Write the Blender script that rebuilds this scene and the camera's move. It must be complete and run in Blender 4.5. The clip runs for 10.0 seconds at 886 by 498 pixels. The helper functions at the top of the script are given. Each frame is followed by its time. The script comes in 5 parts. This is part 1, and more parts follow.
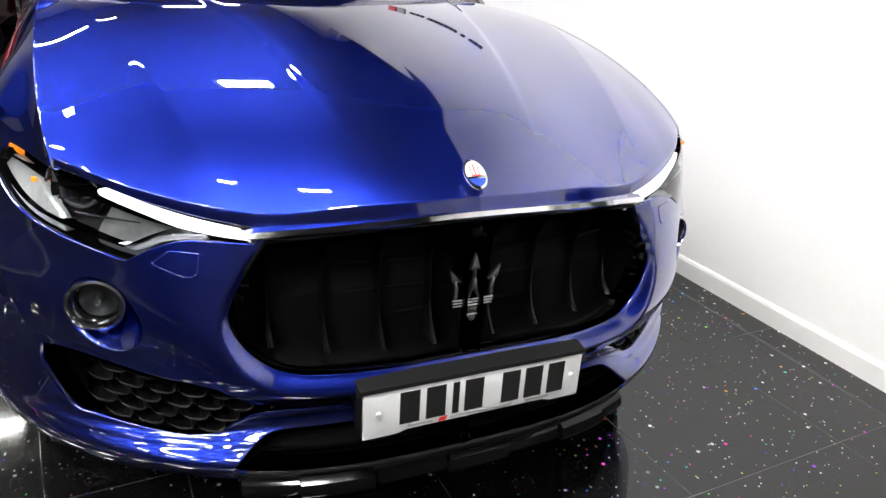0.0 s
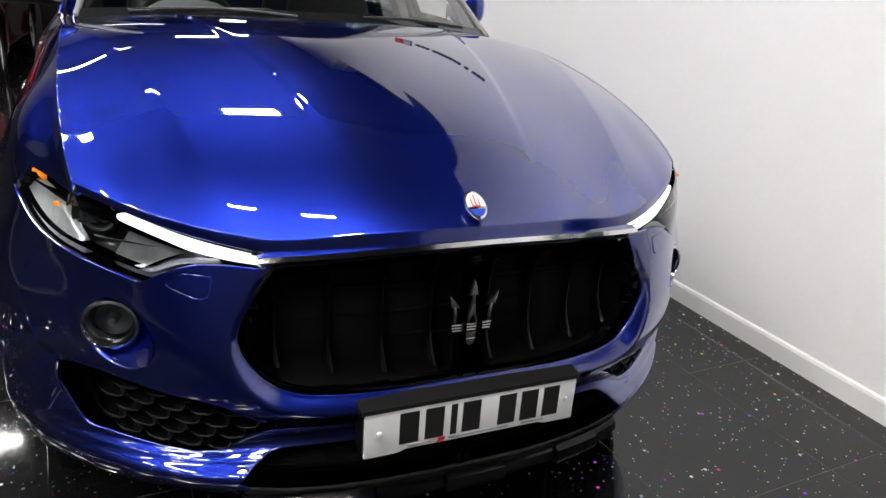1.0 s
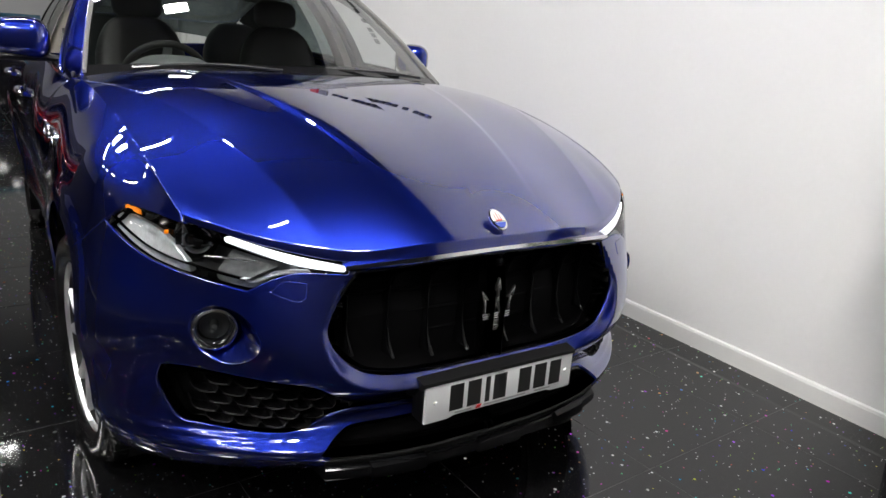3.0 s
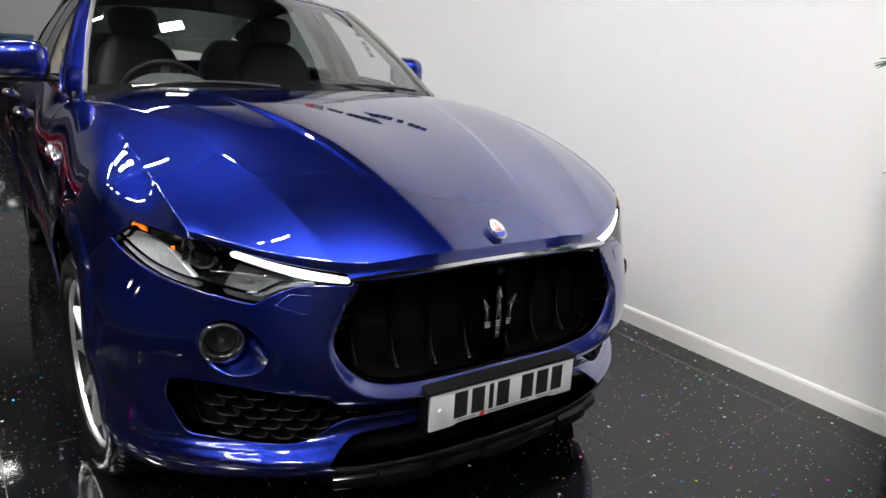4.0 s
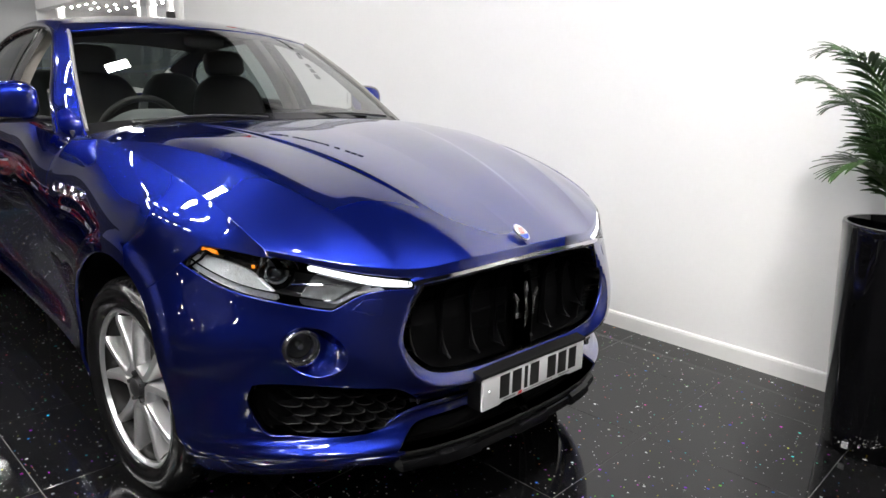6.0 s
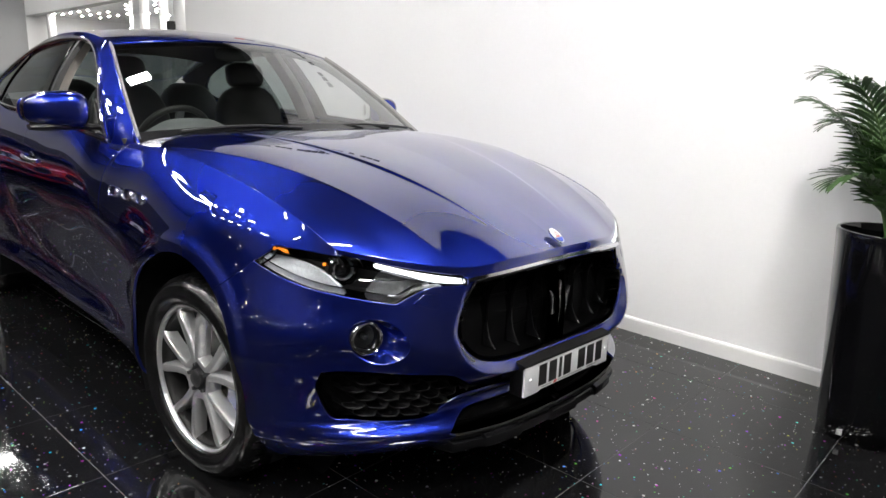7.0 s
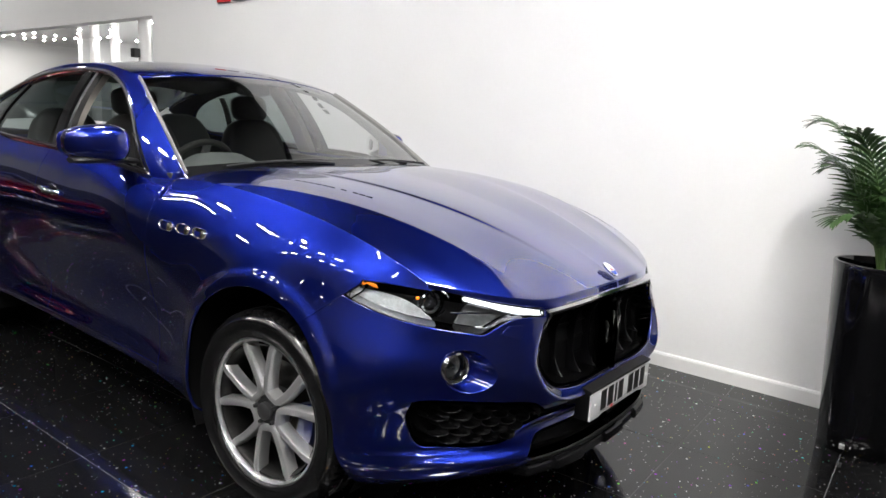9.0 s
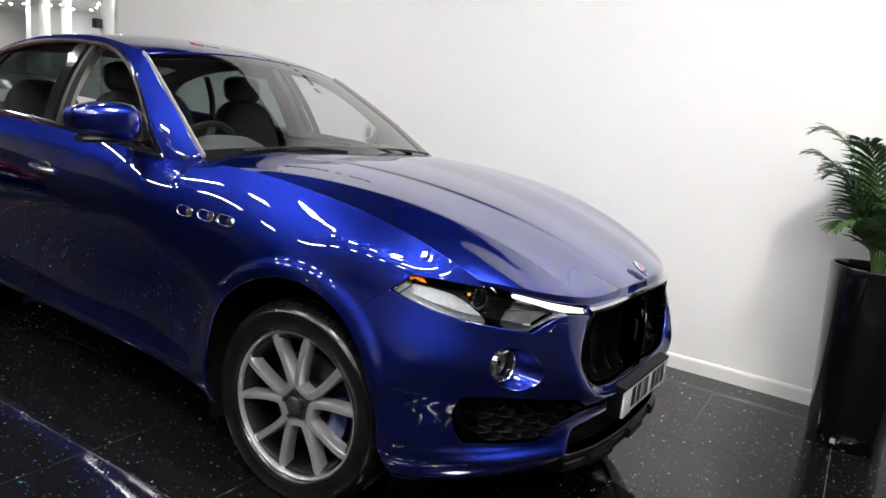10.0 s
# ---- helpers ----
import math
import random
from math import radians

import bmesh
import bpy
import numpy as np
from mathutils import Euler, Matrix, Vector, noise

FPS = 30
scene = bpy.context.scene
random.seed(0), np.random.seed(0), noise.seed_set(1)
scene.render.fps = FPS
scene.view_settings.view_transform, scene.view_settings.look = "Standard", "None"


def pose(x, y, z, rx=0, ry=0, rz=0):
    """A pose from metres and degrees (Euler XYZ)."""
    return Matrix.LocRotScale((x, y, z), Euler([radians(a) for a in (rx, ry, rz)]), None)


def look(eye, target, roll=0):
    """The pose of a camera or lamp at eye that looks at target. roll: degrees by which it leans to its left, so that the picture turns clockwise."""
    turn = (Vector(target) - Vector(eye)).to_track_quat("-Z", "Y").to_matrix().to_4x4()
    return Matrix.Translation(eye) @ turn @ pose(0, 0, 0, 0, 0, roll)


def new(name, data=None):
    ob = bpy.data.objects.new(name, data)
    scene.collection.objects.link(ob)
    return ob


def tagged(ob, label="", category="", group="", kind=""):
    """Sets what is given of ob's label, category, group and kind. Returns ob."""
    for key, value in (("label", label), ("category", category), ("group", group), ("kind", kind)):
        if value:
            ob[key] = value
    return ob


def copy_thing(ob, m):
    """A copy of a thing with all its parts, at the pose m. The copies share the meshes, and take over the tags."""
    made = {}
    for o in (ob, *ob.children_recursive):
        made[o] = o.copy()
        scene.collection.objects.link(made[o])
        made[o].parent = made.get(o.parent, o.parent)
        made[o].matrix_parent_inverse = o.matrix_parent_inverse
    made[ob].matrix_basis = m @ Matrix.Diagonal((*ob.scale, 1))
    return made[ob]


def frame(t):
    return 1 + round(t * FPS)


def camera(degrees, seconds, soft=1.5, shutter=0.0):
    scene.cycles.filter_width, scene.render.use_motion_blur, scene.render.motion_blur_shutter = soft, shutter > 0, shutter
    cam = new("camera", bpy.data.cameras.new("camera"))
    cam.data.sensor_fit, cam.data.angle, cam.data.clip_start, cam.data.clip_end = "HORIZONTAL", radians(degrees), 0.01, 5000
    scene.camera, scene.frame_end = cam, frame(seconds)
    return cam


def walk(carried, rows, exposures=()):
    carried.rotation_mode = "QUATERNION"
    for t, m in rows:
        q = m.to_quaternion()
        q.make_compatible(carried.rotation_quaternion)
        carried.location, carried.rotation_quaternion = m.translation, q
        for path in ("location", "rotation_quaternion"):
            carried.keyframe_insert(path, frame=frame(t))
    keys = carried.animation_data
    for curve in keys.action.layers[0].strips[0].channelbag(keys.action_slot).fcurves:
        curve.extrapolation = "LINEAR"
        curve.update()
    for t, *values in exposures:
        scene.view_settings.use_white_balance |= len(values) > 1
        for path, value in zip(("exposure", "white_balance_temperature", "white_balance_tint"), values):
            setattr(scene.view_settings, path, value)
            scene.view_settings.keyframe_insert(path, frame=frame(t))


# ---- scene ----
cam = camera(66.0, 10.0)
PATH = [
    (0, (-0.588, -1.034, 1.267), (0.195, 0.644, 0.51), 3.5),
    (0.5, (-0.59, -1.052, 1.267), (0.197, 0.636, 0.54), 2.6),
    (1, (-0.608, -1.082, 1.301), (0.174, 0.62, 0.601), 4.3),
    (1.5, (-0.73, -1.109, 1.306), (0.162, 0.564, 0.669), 4.8),
    (2, (-0.929, -1.138, 1.319), (0.126, 0.452, 0.719), 1.9),
    (2.5, (-1.017, -1.24, 1.331), (0.036, 0.349, 0.727), 4.1),
    (3, (-1.092, -1.27, 1.335), (-0.02, 0.318, 0.762), 4.2),
    (4.5, (-1.131, -1.293, 1.347), (-0.043, 0.294, 0.803), 2.8),
    (5, (-1.191, -1.292, 1.336), (-0.1, 0.295, 0.797), 3.1),
    (5.5, (-1.399, -1.266, 1.347), (-0.151, 0.209, 0.83), 1.3),
    (7, (-1.916, -1.24, 1.375), (-0.527, 0.128, 0.925), 2.0),
    (7.5, (-2.009, -1.229, 1.381), (-0.609, 0.132, 0.946), 3.3),
    (8, (-2.051, -1.213, 1.389), (-0.642, 0.142, 0.968), 3.3),
    (8.5, (-2.187, -1.091, 1.401), (-0.711, 0.206, 1.031), 3.5),
    (9, (-2.335, -0.957, 1.401), (-0.795, 0.267, 1.041), 3.1),
    (9.5, (-2.398, -0.831, 1.382), (-0.814, 0.335, 1.02), 3.9),
    (10, (-2.518, -0.666, 1.396), (-0.88, 0.416, 1.013), 5.6),
]
walk(cam, [(t, look(eye, target, roll)) for t, eye, target, roll in PATH],
     [(0.0, 0.79), (0.5, 0.35), (1.0, 0.15), (1.5, 0.07), (2.5, 0.05), (5.0, 0.07), (5.5, 0.30), (7.0, 0.34), (8.0, 0.36), (8.5, 0.34), (9.0, 0.29), (10.0, 0.14)])

# ---- world and light ----
world = bpy.data.worlds.new("world")
scene.world = world
world.use_nodes = True
world.node_tree.nodes["Background"].inputs[0].default_value = (0.02, 0.021, 0.024, 1)
world.node_tree.nodes["Background"].inputs[1].default_value = 0.5
PANEL_GLOW = 204.0
SPOT_GLOW = 560.0
CEILING_SPOT_GLOW = 66.0
WEST_GLOW = 150.0
# where the ceiling lights hang: panels, thin strips and downlights
PANELS = [(-0.05, 3.75, 0.32, 0.22), (-0.60, -0.95, 0.62, 0.50), (-3.0, 0.4, 0.33, 0.33), (-2.6, 3.7, 0.26, 0.26), (-3.6, -2.9, 0.36, 0.36)]
STRIPS = [(-1.50, 9.3, 0.5, 0.03), (0.4, 10.9, 1.2, 0.07), (-0.60, 0.60, 0.34, 0.05), (-4.6, -4.2, 0.05, 1.6), (-1.35, 4.6, 0.9, 0.07), (-4.4, 8.2, 1.2, 0.07), (-2.9, 8.2, 0.9, 0.07), (-4.6, -1.0, 0.07, 1.4)]
SPOTS = [(x, y0 + 1.25 * k) for x, y0 in ((-3.6, -4.8), (-6.0, -4.4)) for k in range(11)]

# ---- materials ----
def material(name, color, rough=0.5, metal=0.0, coat=0.0, coat_rough=0.03, noise_scale=0.0, vary=0.0, bump=0.0, spec=0.5, rough_vary=0.0):
    m = bpy.data.materials.new(name)
    m.use_nodes = True
    nt = m.node_tree
    b = nt.nodes["Principled BSDF"]
    b.inputs["Base Color"].default_value = (*color, 1)
    b.inputs["Roughness"].default_value = rough
    b.inputs["Metallic"].default_value = metal
    b.inputs["Coat Weight"].default_value = coat
    b.inputs["Coat Roughness"].default_value = coat_rough
    b.inputs["Specular IOR Level"].default_value = spec
    if noise_scale:
        geo = nt.nodes.new("ShaderNodeNewGeometry")
        n1 = nt.nodes.new("ShaderNodeTexNoise")
        n1.inputs["Scale"].default_value = noise_scale
        n1.inputs["Detail"].default_value = 6
        nt.links.new(geo.outputs["Position"], n1.inputs["Vector"])
        n2 = nt.nodes.new("ShaderNodeTexNoise")
        n2.inputs["Scale"].default_value = noise_scale * 0.07
        nt.links.new(geo.outputs["Position"], n2.inputs["Vector"])
        add = nt.nodes.new("ShaderNodeMath")
        add.operation = "ADD"
        nt.links.new(n1.outputs["Fac"], add.inputs[0])
        nt.links.new(n2.outputs["Fac"], add.inputs[1])
        if vary:
            ramp = nt.nodes.new("ShaderNodeMapRange")
            ramp.inputs[1].default_value, ramp.inputs[2].default_value = 0.6, 1.4
            ramp.inputs[3].default_value, ramp.inputs[4].default_value = 1 - vary, 1 + vary
            nt.links.new(add.outputs[0], ramp.inputs[0])
            mul = nt.nodes.new("ShaderNodeVectorMath")
            mul.operation = "SCALE"
            mul.inputs[0].default_value = color
            nt.links.new(ramp.outputs[0], mul.inputs["Scale"])
            nt.links.new(mul.outputs[0], b.inputs["Base Color"])
        if rough_vary:
            rr = nt.nodes.new("ShaderNodeMapRange")
            rr.inputs[1].default_value, rr.inputs[2].default_value = 0.6, 1.4
            rr.inputs[3].default_value, rr.inputs[4].default_value = max(0.0, rough - rough_vary), rough + rough_vary
            nt.links.new(add.outputs[0], rr.inputs[0])
            nt.links.new(rr.outputs[0], b.inputs["Roughness"])
        if bump:
            bp = nt.nodes.new("ShaderNodeBump")
            bp.inputs["Strength"].default_value = 1.0
            bp.inputs["Distance"].default_value = bump
            nt.links.new(n1.outputs["Fac"], bp.inputs["Height"])
            nt.links.new(bp.outputs["Normal"], b.inputs["Normal"])
    return m


def gloss_share(nt, least, power):
    """How much a clear surface mirrors: least when seen square on, rising towards grazing angles."""
    lw = nt.nodes.new("ShaderNodeLayerWeight")
    lw.inputs["Blend"].default_value = 0.5
    steep = nt.nodes.new("ShaderNodeMath")
    steep.operation = "POWER"
    steep.inputs[1].default_value = power
    nt.links.new(lw.outputs["Facing"], steep.inputs[0])
    share = nt.nodes.new("ShaderNodeMath")
    share.operation = "MULTIPLY_ADD"
    share.inputs[1].default_value, share.inputs[2].default_value = 0.97 - least, least
    nt.links.new(steep.outputs[0], share.inputs[0])
    return share.outputs[0]


def glass(name, color, least=0.045, power=4.2):
    """Thin glazing: clear or tinted pass-through with a mirror coat."""
    m = bpy.data.materials.new(name)
    m.use_nodes = True
    nt = m.node_tree
    nt.nodes.clear()
    out = nt.nodes.new("ShaderNodeOutputMaterial")
    tr = nt.nodes.new("ShaderNodeBsdfTransparent")
    tr.inputs[0].default_value = (*color, 1)
    gl = nt.nodes.new("ShaderNodeBsdfGlossy")
    gl.inputs["Roughness"].default_value = 0.0
    mix = nt.nodes.new("ShaderNodeMixShader")
    nt.links.new(gloss_share(nt, least, power), mix.inputs[0])
    nt.links.new(tr.outputs[0], mix.inputs[1])
    nt.links.new(gl.outputs[0], mix.inputs[2])
    nt.links.new(mix.outputs[0], out.inputs[0])
    return m


def glow(name, color, strength, base=(0.8, 0.8, 0.8)):
    m = bpy.data.materials.new(name)
    m.use_nodes = True
    nt = m.node_tree
    b = nt.nodes["Principled BSDF"]
    b.inputs["Base Color"].default_value = (*base, 1)
    b.inputs["Emission Color"].default_value = (*color, 1)
    b.inputs["Emission Strength"].default_value = strength
    return m


def paint_material(name, color, wide):
    """Metallic flake layer with a deep falloff under a sharp clear coat."""
    m = bpy.data.materials.new(name)
    m.use_nodes = True
    nt = m.node_tree
    nt.nodes.clear()
    out = nt.nodes.new("ShaderNodeOutputMaterial")
    geo = nt.nodes.new("ShaderNodeNewGeometry")
    # each flake lies at its own small tilt
    vor = nt.nodes.new("ShaderNodeTexVoronoi")
    vor.inputs["Scale"].default_value = 1500
    nt.links.new(geo.outputs["Position"], vor.inputs["Vector"])
    sub = nt.nodes.new("ShaderNodeVectorMath")
    sub.operation = "SUBTRACT"
    sub.inputs[1].default_value = (0.5, 0.5, 0.5)
    nt.links.new(vor.outputs["Color"], sub.inputs[0])
    sc = nt.nodes.new("ShaderNodeVectorMath")
    sc.operation = "SCALE"
    sc.inputs["Scale"].default_value = 0.12
    nt.links.new(sub.outputs[0], sc.inputs[0])
    add = nt.nodes.new("ShaderNodeVectorMath")
    add.operation = "ADD"
    nt.links.new(geo.outputs["Normal"], add.inputs[0])
    nt.links.new(sc.outputs[0], add.inputs[1])
    nrm = nt.nodes.new("ShaderNodeVectorMath")
    nrm.operation = "NORMALIZE"
    nt.links.new(add.outputs[0], nrm.inputs[0])
    flakes = []
    for rough in (0.39, 0.72):
        g = nt.nodes.new("ShaderNodeBsdfAnisotropic")
        g.distribution = "BECKMANN"
        g.inputs["Color"].default_value = (*color, 1)
        g.inputs["Roughness"].default_value = rough
        nt.links.new(nrm.outputs[0], g.inputs["Normal"])
        flakes.append(g)
    mix = nt.nodes.new("ShaderNodeMixShader")
    mix.inputs[0].default_value = wide
    nt.links.new(flakes[0].outputs[0], mix.inputs[1])
    nt.links.new(flakes[1].outputs[0], mix.inputs[2])
    coat = nt.nodes.new("ShaderNodeBsdfAnisotropic")
    coat.distribution = "GGX"
    coat.inputs["Color"].default_value = (1, 1, 1, 1)
    coat.inputs["Roughness"].default_value = 0.018
    top = nt.nodes.new("ShaderNodeMixShader")
    nt.links.new(gloss_share(nt, 0.07, 2.7), top.inputs[0])
    nt.links.new(mix.outputs[0], top.inputs[1])
    nt.links.new(coat.outputs[0], top.inputs[2])
    nt.links.new(top.outputs[0], out.inputs[0])
    return m


def floor_material():
    """Black polished quartz tile with scattered mirror flecks."""
    m = material("black_quartz_tile", (0.0052, 0.0052, 0.0056), rough=0.062, noise_scale=9, vary=0.25, rough_vary=0.025, spec=0.48)
    nt = m.node_tree
    b = nt.nodes["Principled BSDF"]
    geo = nt.nodes.new("ShaderNodeNewGeometry")
    prev = b.inputs["Base Color"].links[0].from_socket
    col, masks = prev, []
    for scale, size, rare, gain in ((19, 0.105, 0.36, 1.0), (58, 0.15, 0.56, 0.8), (150, 0.20, 0.60, 0.05)):
        vor = nt.nodes.new("ShaderNodeTexVoronoi")
        vor.inputs["Scale"].default_value = scale
        nt.links.new(geo.outputs["Position"], vor.inputs["Vector"])
        near = nt.nodes.new("ShaderNodeMath")
        near.operation = "LESS_THAN"
        near.inputs[1].default_value = size
        nt.links.new(vor.outputs["Distance"], near.inputs[0])
        sep = nt.nodes.new("ShaderNodeSeparateColor")
        nt.links.new(vor.outputs["Color"], sep.inputs[0])
        pick = nt.nodes.new("ShaderNodeMath")
        pick.operation = "GREATER_THAN"
        pick.inputs[1].default_value = rare
        nt.links.new(sep.outputs[0], pick.inputs[0])
        both = nt.nodes.new("ShaderNodeMath")
        both.operation = "MULTIPLY"
        nt.links.new(near.outputs[0], both.inputs[0])
        nt.links.new(pick.outputs[0], both.inputs[1])
        hue = nt.nodes.new("ShaderNodeHueSaturation")
        hue.inputs["Color"].default_value = (gain, gain * 0.02, gain * 0.02, 1)
        tint = nt.nodes.new("ShaderNodeMath")
        tint.operation = "GREATER_THAN"
        tint.inputs[1].default_value = 0.90
        nt.links.new(sep.outputs[2], tint.inputs[0])
        nt.links.new(tint.outputs[0], hue.inputs["Saturation"])
        nt.links.new(sep.outputs[1], hue.inputs["Hue"])
        mix = nt.nodes.new("ShaderNodeMix")
        mix.data_type = "RGBA"
        nt.links.new(both.outputs[0], mix.inputs[0])
        nt.links.new(col, mix.inputs[6])
        nt.links.new(hue.outputs[0], mix.inputs[7])
        col = mix.outputs[2]
        masks.append((both.outputs[0], vor.outputs["Color"]))
    nt.links.new(col, b.inputs["Base Color"])
    shiny = nt.nodes.new("ShaderNodeMath")
    shiny.operation = "MAXIMUM"
    nt.links.new(masks[0][0], shiny.inputs[0])
    nt.links.new(masks[1][0], shiny.inputs[1])
    nt.links.new(shiny.outputs[0], b.inputs["Metallic"])
    soft = nt.nodes.new("ShaderNodeMath")
    soft.operation = "MULTIPLY_ADD"
    soft.inputs[1].default_value = 0.26
    nt.links.new(shiny.outputs[0], soft.inputs[0])
    nt.links.new(b.inputs["Roughness"].links[0].from_socket, soft.inputs[2])
    nt.links.new(soft.outputs[0], b.inputs["Roughness"])
    # each fleck is a small mirror at its own tilt
    way = geo.outputs["Normal"]
    for (mask, cell), lean in zip(masks[:2], (1.1, 0.95)):
        tilt = nt.nodes.new("ShaderNodeVectorMath")
        tilt.operation = "SUBTRACT"
        tilt.inputs[1].default_value = (0.5, 0.5, 0.5)
        nt.links.new(cell, tilt.inputs[0])
        amount = nt.nodes.new("ShaderNodeMath")
        amount.operation = "MULTIPLY"
        amount.inputs[1].default_value = lean
        nt.links.new(mask, amount.inputs[0])
        scaled = nt.nodes.new("ShaderNodeVectorMath")
        scaled.operation = "SCALE"
        nt.links.new(tilt.outputs[0], scaled.inputs[0])
        nt.links.new(amount.outputs[0], scaled.inputs["Scale"])
        total = nt.nodes.new("ShaderNodeVectorMath")
        total.operation = "ADD"
        nt.links.new(way, total.inputs[0])
        nt.links.new(scaled.outputs[0], total.inputs[1])
        way = total.outputs[0]
    unit = nt.nodes.new("ShaderNodeVectorMath")
    unit.operation = "NORMALIZE"
    nt.links.new(way, unit.inputs[0])
    nt.links.new(unit.outputs[0], b.inputs["Normal"])
    return m


PAINT = paint_material("metallic_blue_paint", (0.0085, 0.0195, 0.235), 0.09)
WALL = material("white_wall_paint", (0.80, 0.80, 0.80), rough=0.55, noise_scale=40, vary=0.015, bump=0.0004)
CEILING = material("dark_ceiling_paint", (0.035, 0.034, 0.034), rough=0.6, noise_scale=20, vary=0.05)
STRETCH = material("gloss_white_ceiling", (0.62, 0.63, 0.64), rough=0.05, coat=1.0)
GREY_WALL = material("grey_wall_paint", (0.52, 0.53, 0.54), rough=0.6, noise_scale=30, vary=0.03)
MID_WALL = material("mid_grey_wall_paint", (0.30, 0.305, 0.31), rough=0.6, noise_scale=30, vary=0.03)
DARK_WALL = material("charcoal_wall_paint", (0.03, 0.03, 0.032), rough=0.6, noise_scale=30, vary=0.06)
FLOOR = floor_material()
GROUT = material("grey_grout", (0.10, 0.10, 0.10), rough=0.7, noise_scale=60, vary=0.2)
SKIRT = material("white_gloss_skirting", (0.78, 0.78, 0.77), rough=0.3)
CHROME = material("chrome", (0.86, 0.86, 0.87), rough=0.09, metal=1.0)
SATIN = material("satin_metal_trim", (0.46, 0.455, 0.45), rough=0.26, metal=1.0)
GRILLE_BLACK = material("gloss_black_grille", (0.0045, 0.0045, 0.005), rough=0.12, spec=0.16)
BLACK_GLOSS = material("black_gloss_plastic", (0.009, 0.009, 0.010), rough=0.12, coat=0.5)
BLACK = material("black_textured_plastic", (0.009, 0.009, 0.0095), rough=0.45, noise_scale=400, vary=0.2, bump=0.0002)
MESH_BLACK = material("black_mesh_plastic", (0.0045, 0.0045, 0.005), rough=0.5, spec=0.2)
CAVITY = material("dark_cavity_plastic", (0.0055, 0.0055, 0.006), rough=0.7, spec=0.08)
RUBBER = material("tyre_rubber", (0.006, 0.006, 0.0064), rough=0.19, noise_scale=200, vary=0.25, bump=0.00006, rough_vary=0.04, spec=0.5)
ALLOY = material("silver_alloy", (0.76, 0.76, 0.77), rough=0.32, metal=0.85, noise_scale=60, vary=0.03, rough_vary=0.02)
DARK_ALLOY = material("dark_grey_metal", (0.10, 0.10, 0.105), rough=0.35, metal=0.8)
# barrel metal darkened so that the pockets between the spokes look black
BARREL = material("dark_barrel_metal", (0.014, 0.0137, 0.0135), rough=0.5, metal=0.7, noise_scale=60, vary=0.4)
DISC = material("brake_disc_steel", (0.06, 0.058, 0.056), rough=0.35, metal=1.0, noise_scale=90, vary=0.15)
CALIPER = material("blue_caliper_paint", (0.006, 0.014, 0.10), rough=0.3, coat=0.6)
SCREEN_GLASS = glass("windscreen_glass", (0.66, 0.70, 0.68), 0.11, 2.3)
TINT_GLASS = glass("tinted_glass", (0.42, 0.50, 0.49), 0.06, 4.0)
DARK_GLASS = glass("dark_tinted_glass", (0.16, 0.19, 0.19), 0.06, 4.0)
LENS = glass("clear_lens", (0.93, 0.95, 0.96))
REFLECTOR = material("lamp_reflector", (0.60, 0.61, 0.62), rough=0.30, metal=0.35, noise_scale=120, vary=0.25, bump=0.0012)
LIGHT_GUIDE = material("frosted_light_guide", (0.62, 0.63, 0.65), rough=0.35, noise_scale=90, vary=0.1)
SMOKED = material("smoked_lamp_silver", (0.42, 0.425, 0.435), rough=0.26, metal=0.35, noise_scale=34, vary=0.35, bump=0.004)
LAMP_MID = material("lamp_inner_silver", (0.60, 0.61, 0.62), rough=0.3, metal=0.6)
LAMP_DARK = material("lamp_housing_dark_grey", (0.07, 0.071, 0.074), rough=0.2, coat=0.4)
LAMP_GREY = material("lamp_housing_grey", (0.27, 0.275, 0.28), rough=0.24, metal=0.75)
DRL = glow("white_light_guide", (0.95, 0.97, 1.0), 1.3)
AMBER = glow("lit_amber_marker", (1.0, 0.27, 0.004), 0.55, (0.8, 0.2, 0.01))
PLATE = material("white_plate_plastic", (0.74, 0.75, 0.76), rough=0.25, coat=0.4)
INK = material("black_plate_print", (0.012, 0.012, 0.012), rough=0.35)
STRIP_GREY = material("grey_screen_seal", (0.34, 0.335, 0.325), rough=0.42, metal=0.3)
GREY_INK = material("grey_print", (0.3, 0.3, 0.31), rough=0.5)
RED_INK = material("red_print", (0.55, 0.02, 0.02), rough=0.4)
DARK_TRIM = material("dark_leather", (0.020, 0.019, 0.018), rough=0.5, noise_scale=160, vary=0.2, bump=0.0003)
DASH = material("grey_dash_plastic", (0.19, 0.193, 0.197), rough=0.55, noise_scale=200, vary=0.1, bump=0.0002)
BEIGE = material("beige_pillar_fabric", (0.34, 0.31, 0.28), rough=0.8, noise_scale=300, vary=0.06, bump=0.0002)
BADGE_BLUE = material("blue_enamel", (0.02, 0.05, 0.35), rough=0.2, coat=0.8)
BADGE_WHITE = material("white_enamel", (0.78, 0.78, 0.78), rough=0.2, coat=0.8)
POT = material("black_lacquer_pot", (0.0025, 0.0025, 0.003), rough=0.06, coat=0.3, noise_scale=6, vary=0.3)
LEAF = material("palm_leaf", (0.038, 0.085, 0.022), rough=0.42, noise_scale=14, vary=0.45)
STEM = material("palm_stem", (0.07, 0.13, 0.035), rough=0.5, noise_scale=25, vary=0.3)
SOIL = material("dark_soil", (0.03, 0.022, 0.016), rough=0.9, noise_scale=80, vary=0.5, bump=0.004)
LED = glow("led_panel_glow", (1.0, 0.98, 0.95), PANEL_GLOW)
